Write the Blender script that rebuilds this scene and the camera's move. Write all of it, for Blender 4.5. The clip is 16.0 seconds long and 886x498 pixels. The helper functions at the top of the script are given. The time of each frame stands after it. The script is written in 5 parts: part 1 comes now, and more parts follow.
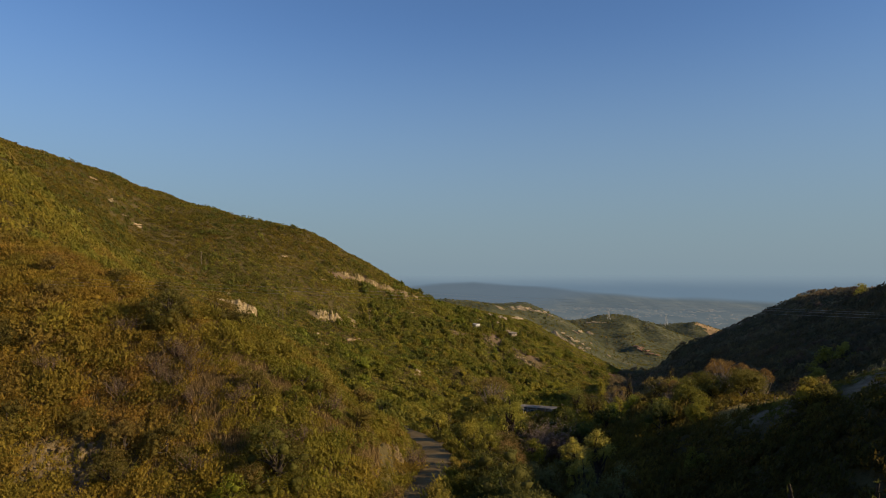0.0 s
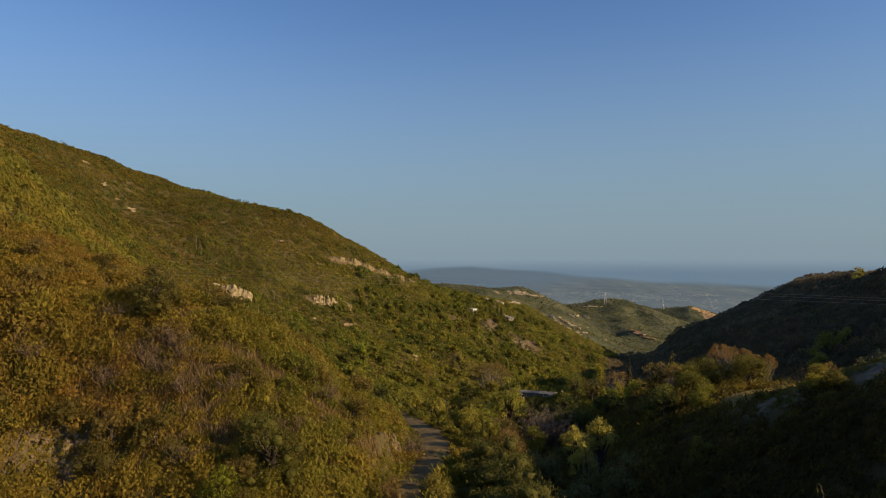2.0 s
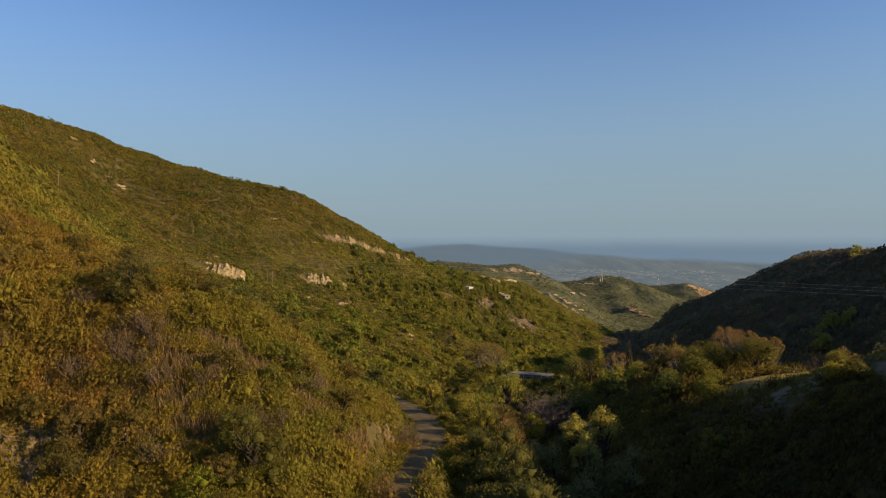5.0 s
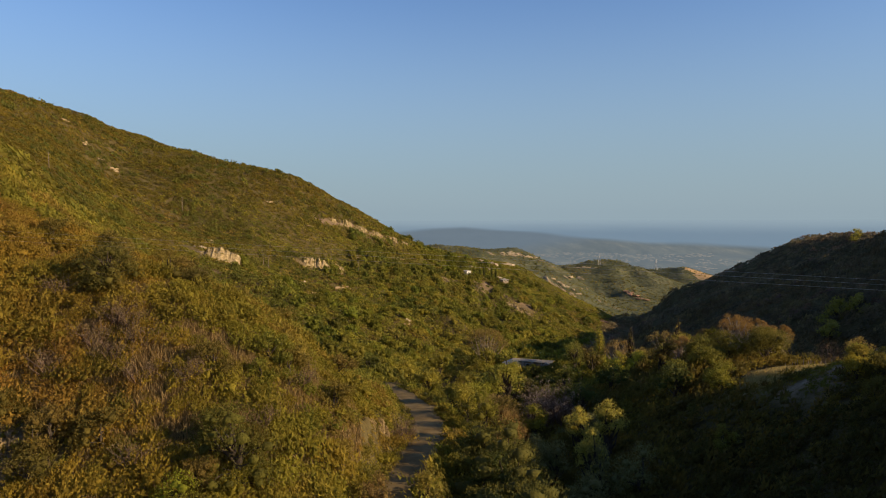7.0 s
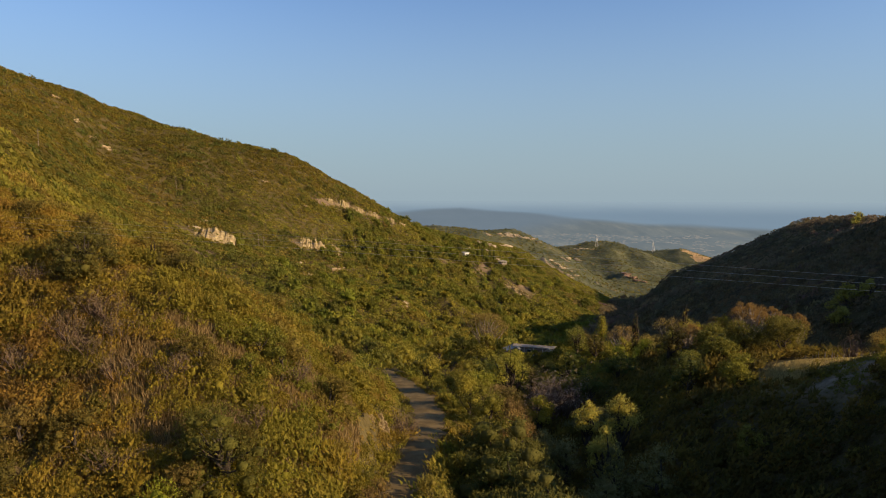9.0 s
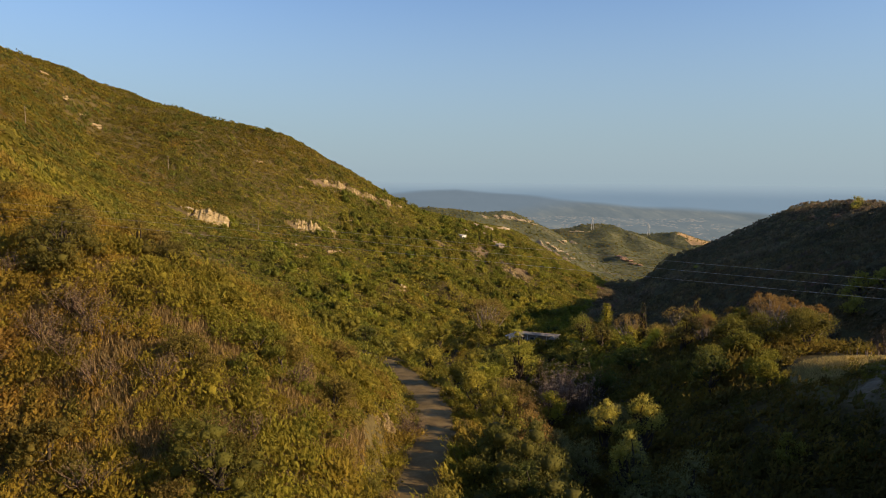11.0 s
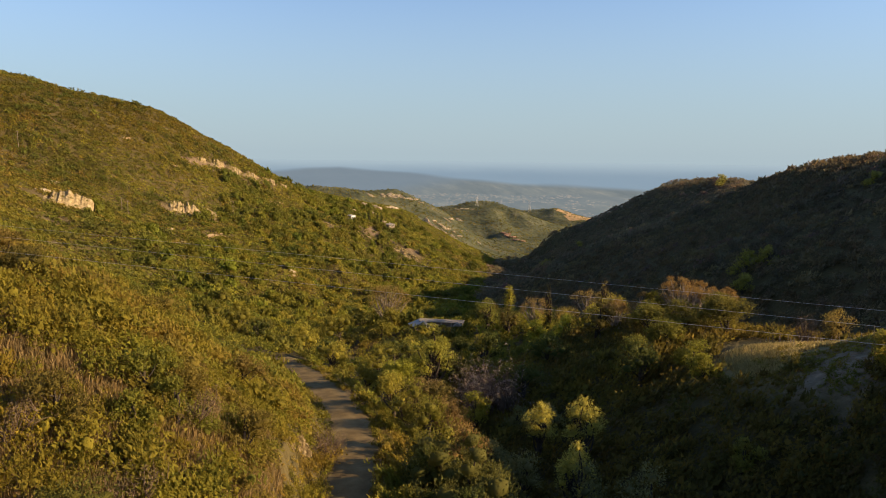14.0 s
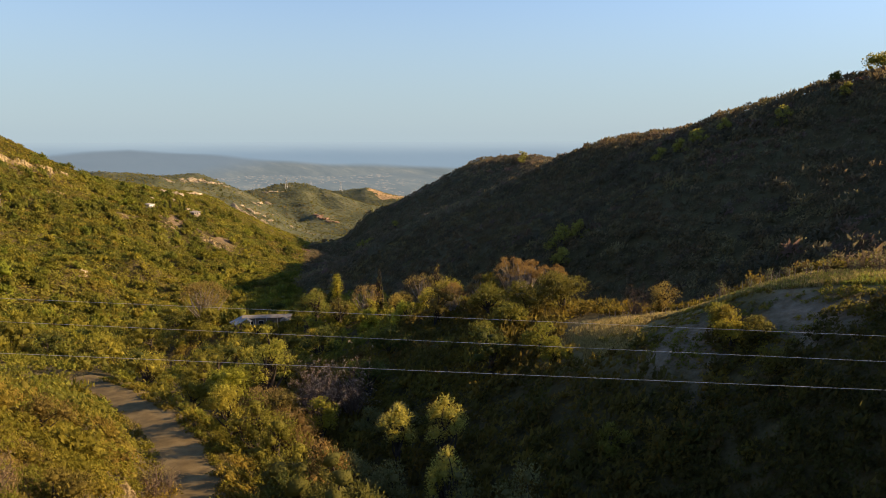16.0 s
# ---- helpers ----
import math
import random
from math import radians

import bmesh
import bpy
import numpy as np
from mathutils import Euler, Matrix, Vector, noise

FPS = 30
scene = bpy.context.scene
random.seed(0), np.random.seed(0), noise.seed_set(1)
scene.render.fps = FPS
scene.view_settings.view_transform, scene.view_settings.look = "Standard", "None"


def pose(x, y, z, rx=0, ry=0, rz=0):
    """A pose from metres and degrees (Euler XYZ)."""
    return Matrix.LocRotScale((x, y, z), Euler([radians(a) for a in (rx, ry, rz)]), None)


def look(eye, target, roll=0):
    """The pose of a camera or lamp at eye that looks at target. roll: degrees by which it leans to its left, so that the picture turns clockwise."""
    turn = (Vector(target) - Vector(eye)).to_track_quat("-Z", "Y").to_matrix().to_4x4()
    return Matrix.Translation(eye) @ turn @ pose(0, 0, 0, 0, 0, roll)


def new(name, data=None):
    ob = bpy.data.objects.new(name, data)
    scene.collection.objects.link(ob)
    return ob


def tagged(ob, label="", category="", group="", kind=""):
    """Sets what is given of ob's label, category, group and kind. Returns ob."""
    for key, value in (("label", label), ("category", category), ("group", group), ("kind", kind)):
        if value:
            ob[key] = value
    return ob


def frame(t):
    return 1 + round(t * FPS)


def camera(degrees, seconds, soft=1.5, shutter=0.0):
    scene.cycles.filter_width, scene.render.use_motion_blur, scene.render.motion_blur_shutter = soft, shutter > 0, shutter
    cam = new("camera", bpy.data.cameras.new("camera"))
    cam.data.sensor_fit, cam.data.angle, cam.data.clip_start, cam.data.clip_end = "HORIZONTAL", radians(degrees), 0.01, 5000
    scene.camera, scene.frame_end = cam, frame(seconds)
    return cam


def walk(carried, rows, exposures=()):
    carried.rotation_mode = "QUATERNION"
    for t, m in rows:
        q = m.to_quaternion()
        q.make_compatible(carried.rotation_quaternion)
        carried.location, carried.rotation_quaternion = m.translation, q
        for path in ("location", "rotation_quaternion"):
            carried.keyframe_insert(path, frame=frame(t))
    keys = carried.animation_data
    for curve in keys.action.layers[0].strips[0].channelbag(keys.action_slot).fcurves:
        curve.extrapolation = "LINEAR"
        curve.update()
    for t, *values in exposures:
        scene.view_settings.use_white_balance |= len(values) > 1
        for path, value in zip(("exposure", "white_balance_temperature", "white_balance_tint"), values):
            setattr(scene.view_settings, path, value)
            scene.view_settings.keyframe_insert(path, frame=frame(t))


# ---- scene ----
cam = camera(67.0, 16.0, soft=1.0)
# seconds, x, y, z, pitch, lean, heading
PATH = [
    (0, -0.00, 0.00, -0.00, 1.56, 0.21, -0.00),
    (0.5, -0.15, 0.84, -0.03, 1.22, 0.17, -0.08),
    (1, -0.25, 1.69, -0.06, 0.91, 0.16, -0.17),
    (1.5, -0.29, 2.57, -0.08, 0.58, 0.19, -0.24),
    (2, -0.29, 3.51, -0.05, 0.23, 0.26, -0.29),
    (2.5, -0.24, 4.51, 0.04, -0.12, 0.29, -0.35),
    (3, -0.19, 5.56, 0.15, -0.45, 0.26, -0.41),
    (3.5, -0.16, 6.63, 0.27, -0.82, 0.26, -0.47),
    (4, -0.14, 7.73, 0.36, -1.13, 0.28, -0.53),
    (6.5, -0.02, 14.28, 0.49, -2.74, 0.32, -0.79),
    (7, -0.09, 15.83, 0.57, -3.14, 0.29, -0.84),
    (7.5, -0.19, 17.41, 0.66, -3.53, 0.25, -0.89),
    (8, -0.38, 19.00, 0.75, -3.97, 0.19, -0.95),
    (8.5, -0.66, 20.65, 0.84, -4.39, 0.09, -1.02),
    (9, -1.01, 22.33, 0.93, -4.82, -0.01, -1.10),
    (11.5, -3.78, 31.50, 1.33, -6.74, -0.48, -1.66),
    (12, -4.47, 33.38, 1.49, -7.06, -0.55, -1.90),
    (12.5, -5.15, 35.25, 1.65, -7.37, -0.61, -2.80),
    (13, -5.79, 37.09, 1.82, -7.67, -0.65, -4.72),
    (13.5, -6.42, 38.94, 1.98, -7.96, -0.65, -8.00),
    (14, -7.09, 40.87, 2.14, -8.23, -0.61, -11.45),
    (14.5, -7.69, 42.86, 2.31, -8.56, -0.52, -15.39),
    (15, -8.18, 44.93, 2.49, -8.93, -0.33, -19.60),
    (15.5, -8.56, 47.01, 2.67, -9.34, -0.17, -23.73),
    (16, -8.87, 49.12, 2.86, -9.86, -0.04, -27.68),
]
# seconds, stops, kelvin, tint
EXPOSURES = [(0, 0.05, 6380, 11), (4, 0.22, 6460, 12), (9, 0.50, 6650, 13), (12.5, 0.70, 6800, 13.5), (16, 0.96, 6980, 15)]
walk(cam, [(t, pose(x, y, z, 90 + p, r, h)) for t, x, y, z, p, r, h in PATH], EXPOSURES)

# ---- sky and sun ----
SUN_AZ, SUN_EL = 110.0, 20.8          # degrees clockwise from +y, degrees above the horizon
world = bpy.data.worlds.new("sky")
scene.world = world
world.use_nodes = True
wn, wl = world.node_tree.nodes, world.node_tree.links
sky = wn.new("ShaderNodeTexSky")
sky.sky_type = "NISHITA"
sky.sun_disc = False
sky.sun_elevation, sky.sun_rotation = radians(SUN_EL), radians(SUN_AZ)
sky.altitude, sky.air_density, sky.dust_density, sky.ozone_density = 300, 1.0, 0.6, 4.5
bg = wn["Background"]
bg.inputs["Strength"].default_value = 0.112
cool = wn.new("ShaderNodeMix")
cool.data_type, cool.blend_type = "RGBA", "MULTIPLY"
cool.inputs[0].default_value = 1.0
cool.inputs[7].default_value = (0.95, 1.0, 1.08, 1)
wl.new(sky.outputs["Color"], cool.inputs[6])
# marine haze low over the horizon, all the way round
where = wn.new("ShaderNodeTexCoord")
split = wn.new("ShaderNodeSeparateXYZ")
wl.new(where.outputs["Generated"], split.inputs[0])
layer = wn.new("ShaderNodeValToRGB")
layer.color_ramp.interpolation = "EASE"
layer.color_ramp.elements[0].position, layer.color_ramp.elements[0].color = 0.0, (0.9, 0.9, 0.9, 1)
layer.color_ramp.elements[1].position, layer.color_ramp.elements[1].color = 0.37, (0, 0, 0, 1)
wl.new(split.outputs["Z"], layer.inputs["Fac"])
haze = wn.new("ShaderNodeMix")
haze.data_type = "RGBA"
haze.inputs[7].default_value = (1.88, 2.60, 3.04, 1)
wl.new(layer.outputs["Color"], haze.inputs[0])
wl.new(cool.outputs[2], haze.inputs[6])
wl.new(haze.outputs[2], bg.inputs["Color"])

sun = new("sun", bpy.data.lights.new("sun", "SUN"))
sun.data.energy, sun.data.angle, sun.data.color = 5.7, radians(0.6), (1.0, 0.78, 0.48)
sun_dir = Vector((math.sin(radians(SUN_AZ)) * math.cos(radians(SUN_EL)),
                  math.cos(radians(SUN_AZ)) * math.cos(radians(SUN_EL)), math.sin(radians(SUN_EL))))
sun.matrix_world = look(sun_dir * 300, (0, 0, 0))


# ---- materials ----
def material(name, rough=0.85, spec=0.2):
    m = bpy.data.materials.new(name)
    m.use_nodes = True
    b = m.node_tree.nodes["Principled BSDF"]
    b.inputs["Roughness"].default_value = rough
    b.inputs["Specular IOR Level"].default_value = spec
    return m, m.node_tree.nodes, m.node_tree.links, b


def noise_ramp(nodes, links, scale, stops, detail=6, coord=None, rough=0.6):
    n = nodes.new("ShaderNodeTexNoise")
    n.inputs["Scale"].default_value, n.inputs["Detail"].default_value = scale, detail
    n.inputs["Roughness"].default_value = rough
    if coord is None:
        coord = nodes.new("ShaderNodeNewGeometry").outputs["Position"]
    links.new(coord, n.inputs["Vector"])
    r = nodes.new("ShaderNodeValToRGB")
    r.color_ramp.elements[0].position, r.color_ramp.elements[0].color = stops[0][0], (*stops[0][1], 1)
    r.color_ramp.elements[1].position, r.color_ramp.elements[1].color = stops[-1][0], (*stops[-1][1], 1)
    for p, c in stops[1:-1]:
        e = r.color_ramp.elements.new(p)
        e.color = (*c, 1)
    links.new(n.outputs["Fac"], r.inputs["Fac"])
    return r.outputs["Color"], n.outputs["Fac"]


def mixed(nodes, links, a, b, fac, blend="MIX"):
    m = nodes.new("ShaderNodeMix")
    m.data_type, m.blend_type = "RGBA", blend
    for sock, v in ((m.inputs[0], fac), (m.inputs[6], a), (m.inputs[7], b)):
        if isinstance(v, (float, int)):
            sock.default_value = v
        elif isinstance(v, tuple):
            sock.default_value = (*v, 1)
        else:
            links.new(v, sock)
    return m.outputs[2]


def bumped(nodes, links, b, scale, strength, distance):
    n = nodes.new("ShaderNodeTexNoise")
    n.inputs["Scale"].default_value, n.inputs["Detail"].default_value = scale, 8
    links.new(nodes.new("ShaderNodeNewGeometry").outputs["Position"], n.inputs["Vector"])
    u = nodes.new("ShaderNodeBump")
    u.inputs["Strength"].default_value, u.inputs["Distance"].default_value = strength, distance
    links.new(n.outputs["Fac"], u.inputs["Height"])
    links.new(u.outputs["Normal"], b.inputs["Normal"])


def earthy(name, stops, scale, stops2=None, scale2=None, rough=0.95, bump=(1.5, 0.6, 0.3)):
    m, n, l, b = material(name, rough, 0.1)
    c, _ = noise_ramp(n, l, scale, stops)
    if stops2:
        c2, _ = noise_ramp(n, l, scale2, stops2)
        c = mixed(n, l, c, c2, 0.6, "OVERLAY")
    l.new(c, b.inputs["Base Color"])
    bumped(n, l, b, *bump)
    return m


def leaf_material():
    m, n, l, b = material("foliage", 0.7, 0.15)
    att = n.new("ShaderNodeAttribute")
    att.attribute_name = "tint"
    geo = n.new("ShaderNodeNewGeometry")
    mr = n.new("ShaderNodeMapRange")
    mr.inputs["To Min"].default_value, mr.inputs["To Max"].default_value = 0.78, 1.22
    l.new(geo.outputs["Random Per Island"], mr.inputs["Value"])
    c = mixed(n, l, att.outputs["Color"], (0, 0, 0), 0.0)
    v = n.new("ShaderNodeVectorMath")
    v.operation = "SCALE"
    l.new(c, v.inputs[0])
    l.new(mr.outputs["Result"], v.inputs["Scale"])
    l.new(v.outputs["Vector"], b.inputs["Base Color"])
    # clusters of leaves and the gaps between them
    cl = n.new("ShaderNodeTexNoise")
    cl.inputs["Scale"].default_value, cl.inputs["Detail"].default_value, cl.inputs["Roughness"].default_value = 3.2, 7, 0.75
    l.new(geo.outputs["Position"], cl.inputs["Vector"])
    bp = n.new("ShaderNodeBump")
    bp.inputs["Strength"].default_value, bp.inputs["Distance"].default_value = 0.8, 0.18
    l.new(cl.outputs["Fac"], bp.inputs["Height"])
    l.new(bp.outputs["Normal"], b.inputs["Normal"])
    tr = n.new("ShaderNodeBsdfTranslucent")
    l.new(v.outputs["Vector"], tr.inputs["Color"])
    mx = n.new("ShaderNodeMixShader")
    mx.inputs[0].default_value = 0.5
    l.new(b.outputs[0], mx.inputs[1])
    l.new(tr.outputs[0], mx.inputs[2])
    l.new(mx.outputs[0], n["Material Output"].inputs["Surface"])
    return m


LEAF = leaf_material()
def ground_material():
    """Hill soil that turns to dry grass and trodden earth where the ground is open."""
    m, n, l, b = material("hill_soil", 0.95, 0.1)
    soil, _ = noise_ramp(n, l, 0.12, [(0.3, (0.072, 0.052, 0.022)), (0.5, (0.098, 0.073, 0.030)), (0.7, (0.135, 0.100, 0.045))])
    fine, _ = noise_ramp(n, l, 1.4, [(0.35, (0.35, 0.33, 0.25)), (0.65, (0.62, 0.56, 0.46))])
    soil = mixed(n, l, soil, fine, 0.6, "OVERLAY")
    low, _ = noise_ramp(n, l, 0.9, [(0.32, (0.055, 0.042, 0.017)), (0.48, (0.088, 0.068, 0.026)), (0.6, (0.115, 0.090, 0.034)), (0.74, (0.088, 0.072, 0.026))], 9, None, 0.75)
    _, cover = noise_ramp(n, l, 0.07, [(0.3, (0, 0, 0)), (0.7, (1, 1, 1))])
    thick = n.new("ShaderNodeMapRange")
    thick.inputs["From Min"].default_value, thick.inputs["From Max"].default_value = 0.36, 0.52
    l.new(cover, thick.inputs["Value"])
    soil = mixed(n, l, low, soil, thick.outputs["Result"])
    soil = mixed(n, l, soil, low, 0.45)
    grassy, _ = noise_ramp(n, l, 0.5, [(0.3, (0.16, 0.11, 0.04)), (0.5, (0.27, 0.19, 0.075)), (0.7, (0.18, 0.16, 0.045))])
    trodden, _ = noise_ramp(n, l, 0.9, [(0.3, (0.18, 0.12, 0.072)), (0.5, (0.26, 0.182, 0.114)), (0.7, (0.36, 0.262, 0.17))])
    streak = n.new("ShaderNodeMapping")
    streak.inputs["Scale"].default_value = (1, 1, 0.25)
    l.new(n.new("ShaderNodeNewGeometry").outputs["Position"], streak.inputs["Vector"])
    crumbled, _ = noise_ramp(n, l, 1.3, [(0.32, (0.08, 0.052, 0.03)), (0.5, (0.165, 0.11, 0.063)), (0.66, (0.30, 0.225, 0.135))], 9, streak.outputs["Vector"], 0.7)
    for name, c in (("dry", grassy), ("bare", trodden), ("cliff", crumbled)):
        att = n.new("ShaderNodeAttribute")
        att.attribute_name = name
        soil = mixed(n, l, soil, c, att.outputs["Fac"])
    l.new(soil, b.inputs["Base Color"])
    bumped(n, l, b, 1.3, 0.9, 0.6)
    return m


GROUND = ground_material()
ROAD = earthy("dirt_road", [(0.3, (0.10, 0.068, 0.028)), (0.5, (0.15, 0.104, 0.045)), (0.7, (0.215, 0.152, 0.070))], 0.35,
              [(0.35, (0.42, 0.42, 0.42)), (0.65, (0.58, 0.57, 0.55))], 6.0, bump=(5, 0.5, 0.05))
ROCK = earthy("sandstone", [(0.3, (0.20, 0.135, 0.065)), (0.5, (0.32, 0.23, 0.125)), (0.7, (0.42, 0.32, 0.19))], 0.35,
              [(0.3, (0.3, 0.28, 0.25)), (0.65, (0.62, 0.6, 0.56))], 2.5, rough=0.9, bump=(1.2, 1.0, 0.5))
PALEROCK = earthy("pale_rock", [(0.3, (0.27, 0.20, 0.12)), (0.7, (0.46, 0.37, 0.24))], 0.2, bump=(0.6, 0.8, 0.6))
SCARP = earthy("eroded_sandstone", [(0.32, (0.17, 0.122, 0.058)), (0.5, (0.285, 0.215, 0.108)), (0.68, (0.40, 0.318, 0.178))], 0.5,
               [(0.3, (0.28, 0.26, 0.22)), (0.65, (0.64, 0.61, 0.57))], 1.6, rough=0.95, bump=(0.9, 1.0, 0.5))
PALEBANK = earthy("pale_bank_earth", [(0.32, (0.13, 0.092, 0.045)), (0.5, (0.21, 0.155, 0.08)), (0.66, (0.33, 0.255, 0.145))], 1.5,
                  [(0.3, (0.26, 0.24, 0.2)), (0.65, (0.64, 0.61, 0.57))], 5.0, rough=0.95, bump=(3.0, 1.0, 0.3))
BROWNBANK = earthy("crumbling_brown_rock", [(0.32, (0.085, 0.058, 0.030)), (0.5, (0.15, 0.105, 0.055)), (0.68, (0.25, 0.185, 0.105))], 0.6,
                   [(0.3, (0.28, 0.26, 0.22)), (0.65, (0.62, 0.6, 0.56))], 2.2, rough=0.95, bump=(1.4, 1.0, 0.4))
REDROCK = earthy("red_rock", [(0.3, (0.17, 0.10, 0.065)), (0.7, (0.28, 0.17, 0.115))], 0.08, bump=(0.3, 0.8, 1.0))
BARK = earthy("bark", [(0.3, (0.032, 0.023, 0.016)), (0.6, (0.07, 0.053, 0.039)), (0.75, (0.12, 0.095, 0.072))], 1.5,
              bump=(8, 0.8, 0.05))
PALEBARK = earthy("pale_bark", [(0.3, (0.16, 0.12, 0.085)), (0.7, (0.32, 0.26, 0.19))], 1.2, bump=(8, 0.6, 0.04))
TWIG = earthy("dry_twigs", [(0.3, (0.10, 0.066, 0.045)), (0.7, (0.21, 0.14, 0.095))], 1.2, bump=(8, 0.6, 0.04))
# base colour greyed to stand for haze over the far ridges
FARHILL = earthy("far_chaparral", [(0.35, (0.052, 0.056, 0.030)), (0.55, (0.080, 0.082, 0.044)), (0.72, (0.135, 0.122, 0.072))], 0.02,
                 [(0.35, (0.36, 0.38, 0.34)), (0.62, (0.6, 0.58, 0.52))], 0.12, bump=(0.08, 1.0, 5.0))
BROWNFIELD = earthy("brown_pasture", [(0.3, (0.30, 0.19, 0.09)), (0.7, (0.42, 0.28, 0.14))], 0.01, bump=(0.05, 0.5, 2.0))


def coast_material():
    """Plain, headland and sea kilometres away, the thick air's haze painted in as glow; soft borders from the land's
    own attributes.
    """
    m, n, l, b = material("hazy_coast", 0.9, 0.1)
    geo = n.new("ShaderNodeNewGeometry")

    def layer(scale, stretch, stops):
        mp = n.new("ShaderNodeMapping")
        mp.inputs["Scale"].default_value = (1, stretch, 1)
        l.new(geo.outputs["Position"], mp.inputs["Vector"])
        return noise_ramp(n, l, scale, stops, 9, mp.outputs["Vector"], 0.72)[0]
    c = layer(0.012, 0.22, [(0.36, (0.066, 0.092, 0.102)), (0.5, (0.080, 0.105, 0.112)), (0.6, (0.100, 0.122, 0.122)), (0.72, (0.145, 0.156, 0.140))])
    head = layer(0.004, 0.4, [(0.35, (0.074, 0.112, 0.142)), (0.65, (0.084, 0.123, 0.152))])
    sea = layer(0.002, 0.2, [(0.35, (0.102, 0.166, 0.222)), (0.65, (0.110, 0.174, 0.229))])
    # the sea's colour fades into horizon haze with distance
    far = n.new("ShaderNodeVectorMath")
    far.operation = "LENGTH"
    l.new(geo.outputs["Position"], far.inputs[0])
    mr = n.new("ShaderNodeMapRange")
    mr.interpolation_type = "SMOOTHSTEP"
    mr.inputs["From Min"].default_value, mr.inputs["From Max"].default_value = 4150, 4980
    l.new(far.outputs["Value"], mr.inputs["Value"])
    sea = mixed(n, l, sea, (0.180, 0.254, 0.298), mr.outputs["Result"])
    for name, col in (("headland", head), ("offshore", sea)):
        att = n.new("ShaderNodeAttribute")
        att.attribute_name = name
        edge = n.new("ShaderNodeMapRange")
        edge.interpolation_type = "SMOOTHSTEP"
        edge.inputs["From Min"].default_value, edge.inputs["From Max"].default_value = (-420, 300) if name == "headland" else (-90, 120)
        l.new(att.outputs["Fac"], edge.inputs["Value"])
        c = mixed(n, l, c, col, edge.outputs["Result"])
    # nothing here is a lamp: haze brightness is put in as emission
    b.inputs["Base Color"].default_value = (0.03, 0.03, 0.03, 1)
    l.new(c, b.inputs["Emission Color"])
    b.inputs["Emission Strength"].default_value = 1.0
    return m


COAST = coast_material()


def plain(name, colour, rough=0.7, metal=0.0, vary=0.25, scale=2.0):
    m, n, l, b = material(name, rough, 0.3)
    b.inputs["Metallic"].default_value = metal
    lo, hi = tuple(c * (1 - vary) for c in colour), tuple(min(1, c * (1 + vary)) for c in colour)
    c, _ = noise_ramp(n, l, scale, [(0.3, lo), (0.7, hi)])
    l.new(c, b.inputs["Base Color"])
    return m


WALLPAINT = plain("white_stucco", (0.58, 0.55, 0.49), 0.85, 0, 0.08)
ROOFGREY = plain("pale_roofing", (0.36, 0.33, 0.29), 0.8, 0, 0.2, 1.0)
RANCHROOF = plain("pale_weathered_roofing", (0.24, 0.20, 0.15), 0.8, 0, 0.25, 0.9)
SHABBYROOF = plain("weathered_roofing", (0.26, 0.225, 0.165), 0.85, 0, 0.35, 0.8)
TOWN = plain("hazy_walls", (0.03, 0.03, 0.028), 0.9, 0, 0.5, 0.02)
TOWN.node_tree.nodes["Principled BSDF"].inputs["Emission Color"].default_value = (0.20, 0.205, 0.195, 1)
TOWN.node_tree.nodes["Principled BSDF"].inputs["Emission Strength"].default_value = 0.75    # haze of the air between, painted on as glow
WALLTAN = plain("weathered_tan_boards", (0.20, 0.155, 0.11), 0.85, 0, 0.3, 1.5)
DARKWOOD = plain("weathered_wood", (0.12, 0.085, 0.06), 0.85, 0, 0.35, 6)
POLEWOOD = plain("pole_wood", (0.22, 0.17, 0.12), 0.85, 0, 0.3, 5)
WIRE = plain("aluminium_cable", (0.45, 0.43, 0.40), 0.4, 0.3, 0.1)
GLASSDARK = plain("window_glass", (0.03, 0.035, 0.04), 0.08, 0, 0.1)


# ---- mesh helpers ----
def mesh_from(name, verts, tris, mat, tint=None, smooth=False):
    verts, tris = np.asarray(verts, np.float32), np.asarray(tris, np.int32)
    me = bpy.data.meshes.new(name)
    me.vertices.add(len(verts))
    me.vertices.foreach_set("co", verts.ravel())
    k = tris.shape[1]
    me.loops.add(tris.size)
    me.loops.foreach_set("vertex_index", tris.ravel())
    me.polygons.add(len(tris))
    me.polygons.foreach_set("loop_start", np.arange(0, tris.size, k, dtype=np.int32))
    if tint is not None:
        a = me.attributes.new("tint", "FLOAT_COLOR", "POINT")
        rgba = np.ones((len(verts), 4), np.float32)
        rgba[:, :3] = tint
        a.data.foreach_set("color", rgba.ravel())
    for one in (mat if isinstance(mat, (list, tuple)) else [mat]):
        me.materials.append(one)
    me.update(calc_edges=True)
    if smooth:
        me.polygons.foreach_set("use_smooth", np.ones(len(tris), bool))
    return me


def part(name, bm, mat, parent=None, label=""):
    me = bm
    if isinstance(bm, bmesh.types.BMesh):
        me = bpy.data.meshes.new(name)
        bm.to_mesh(me)
        bm.free()
        me.materials.append(mat)
    ob = new(name, me)
    ob.parent = parent
    if label:
        tagged(ob, label)
    return ob


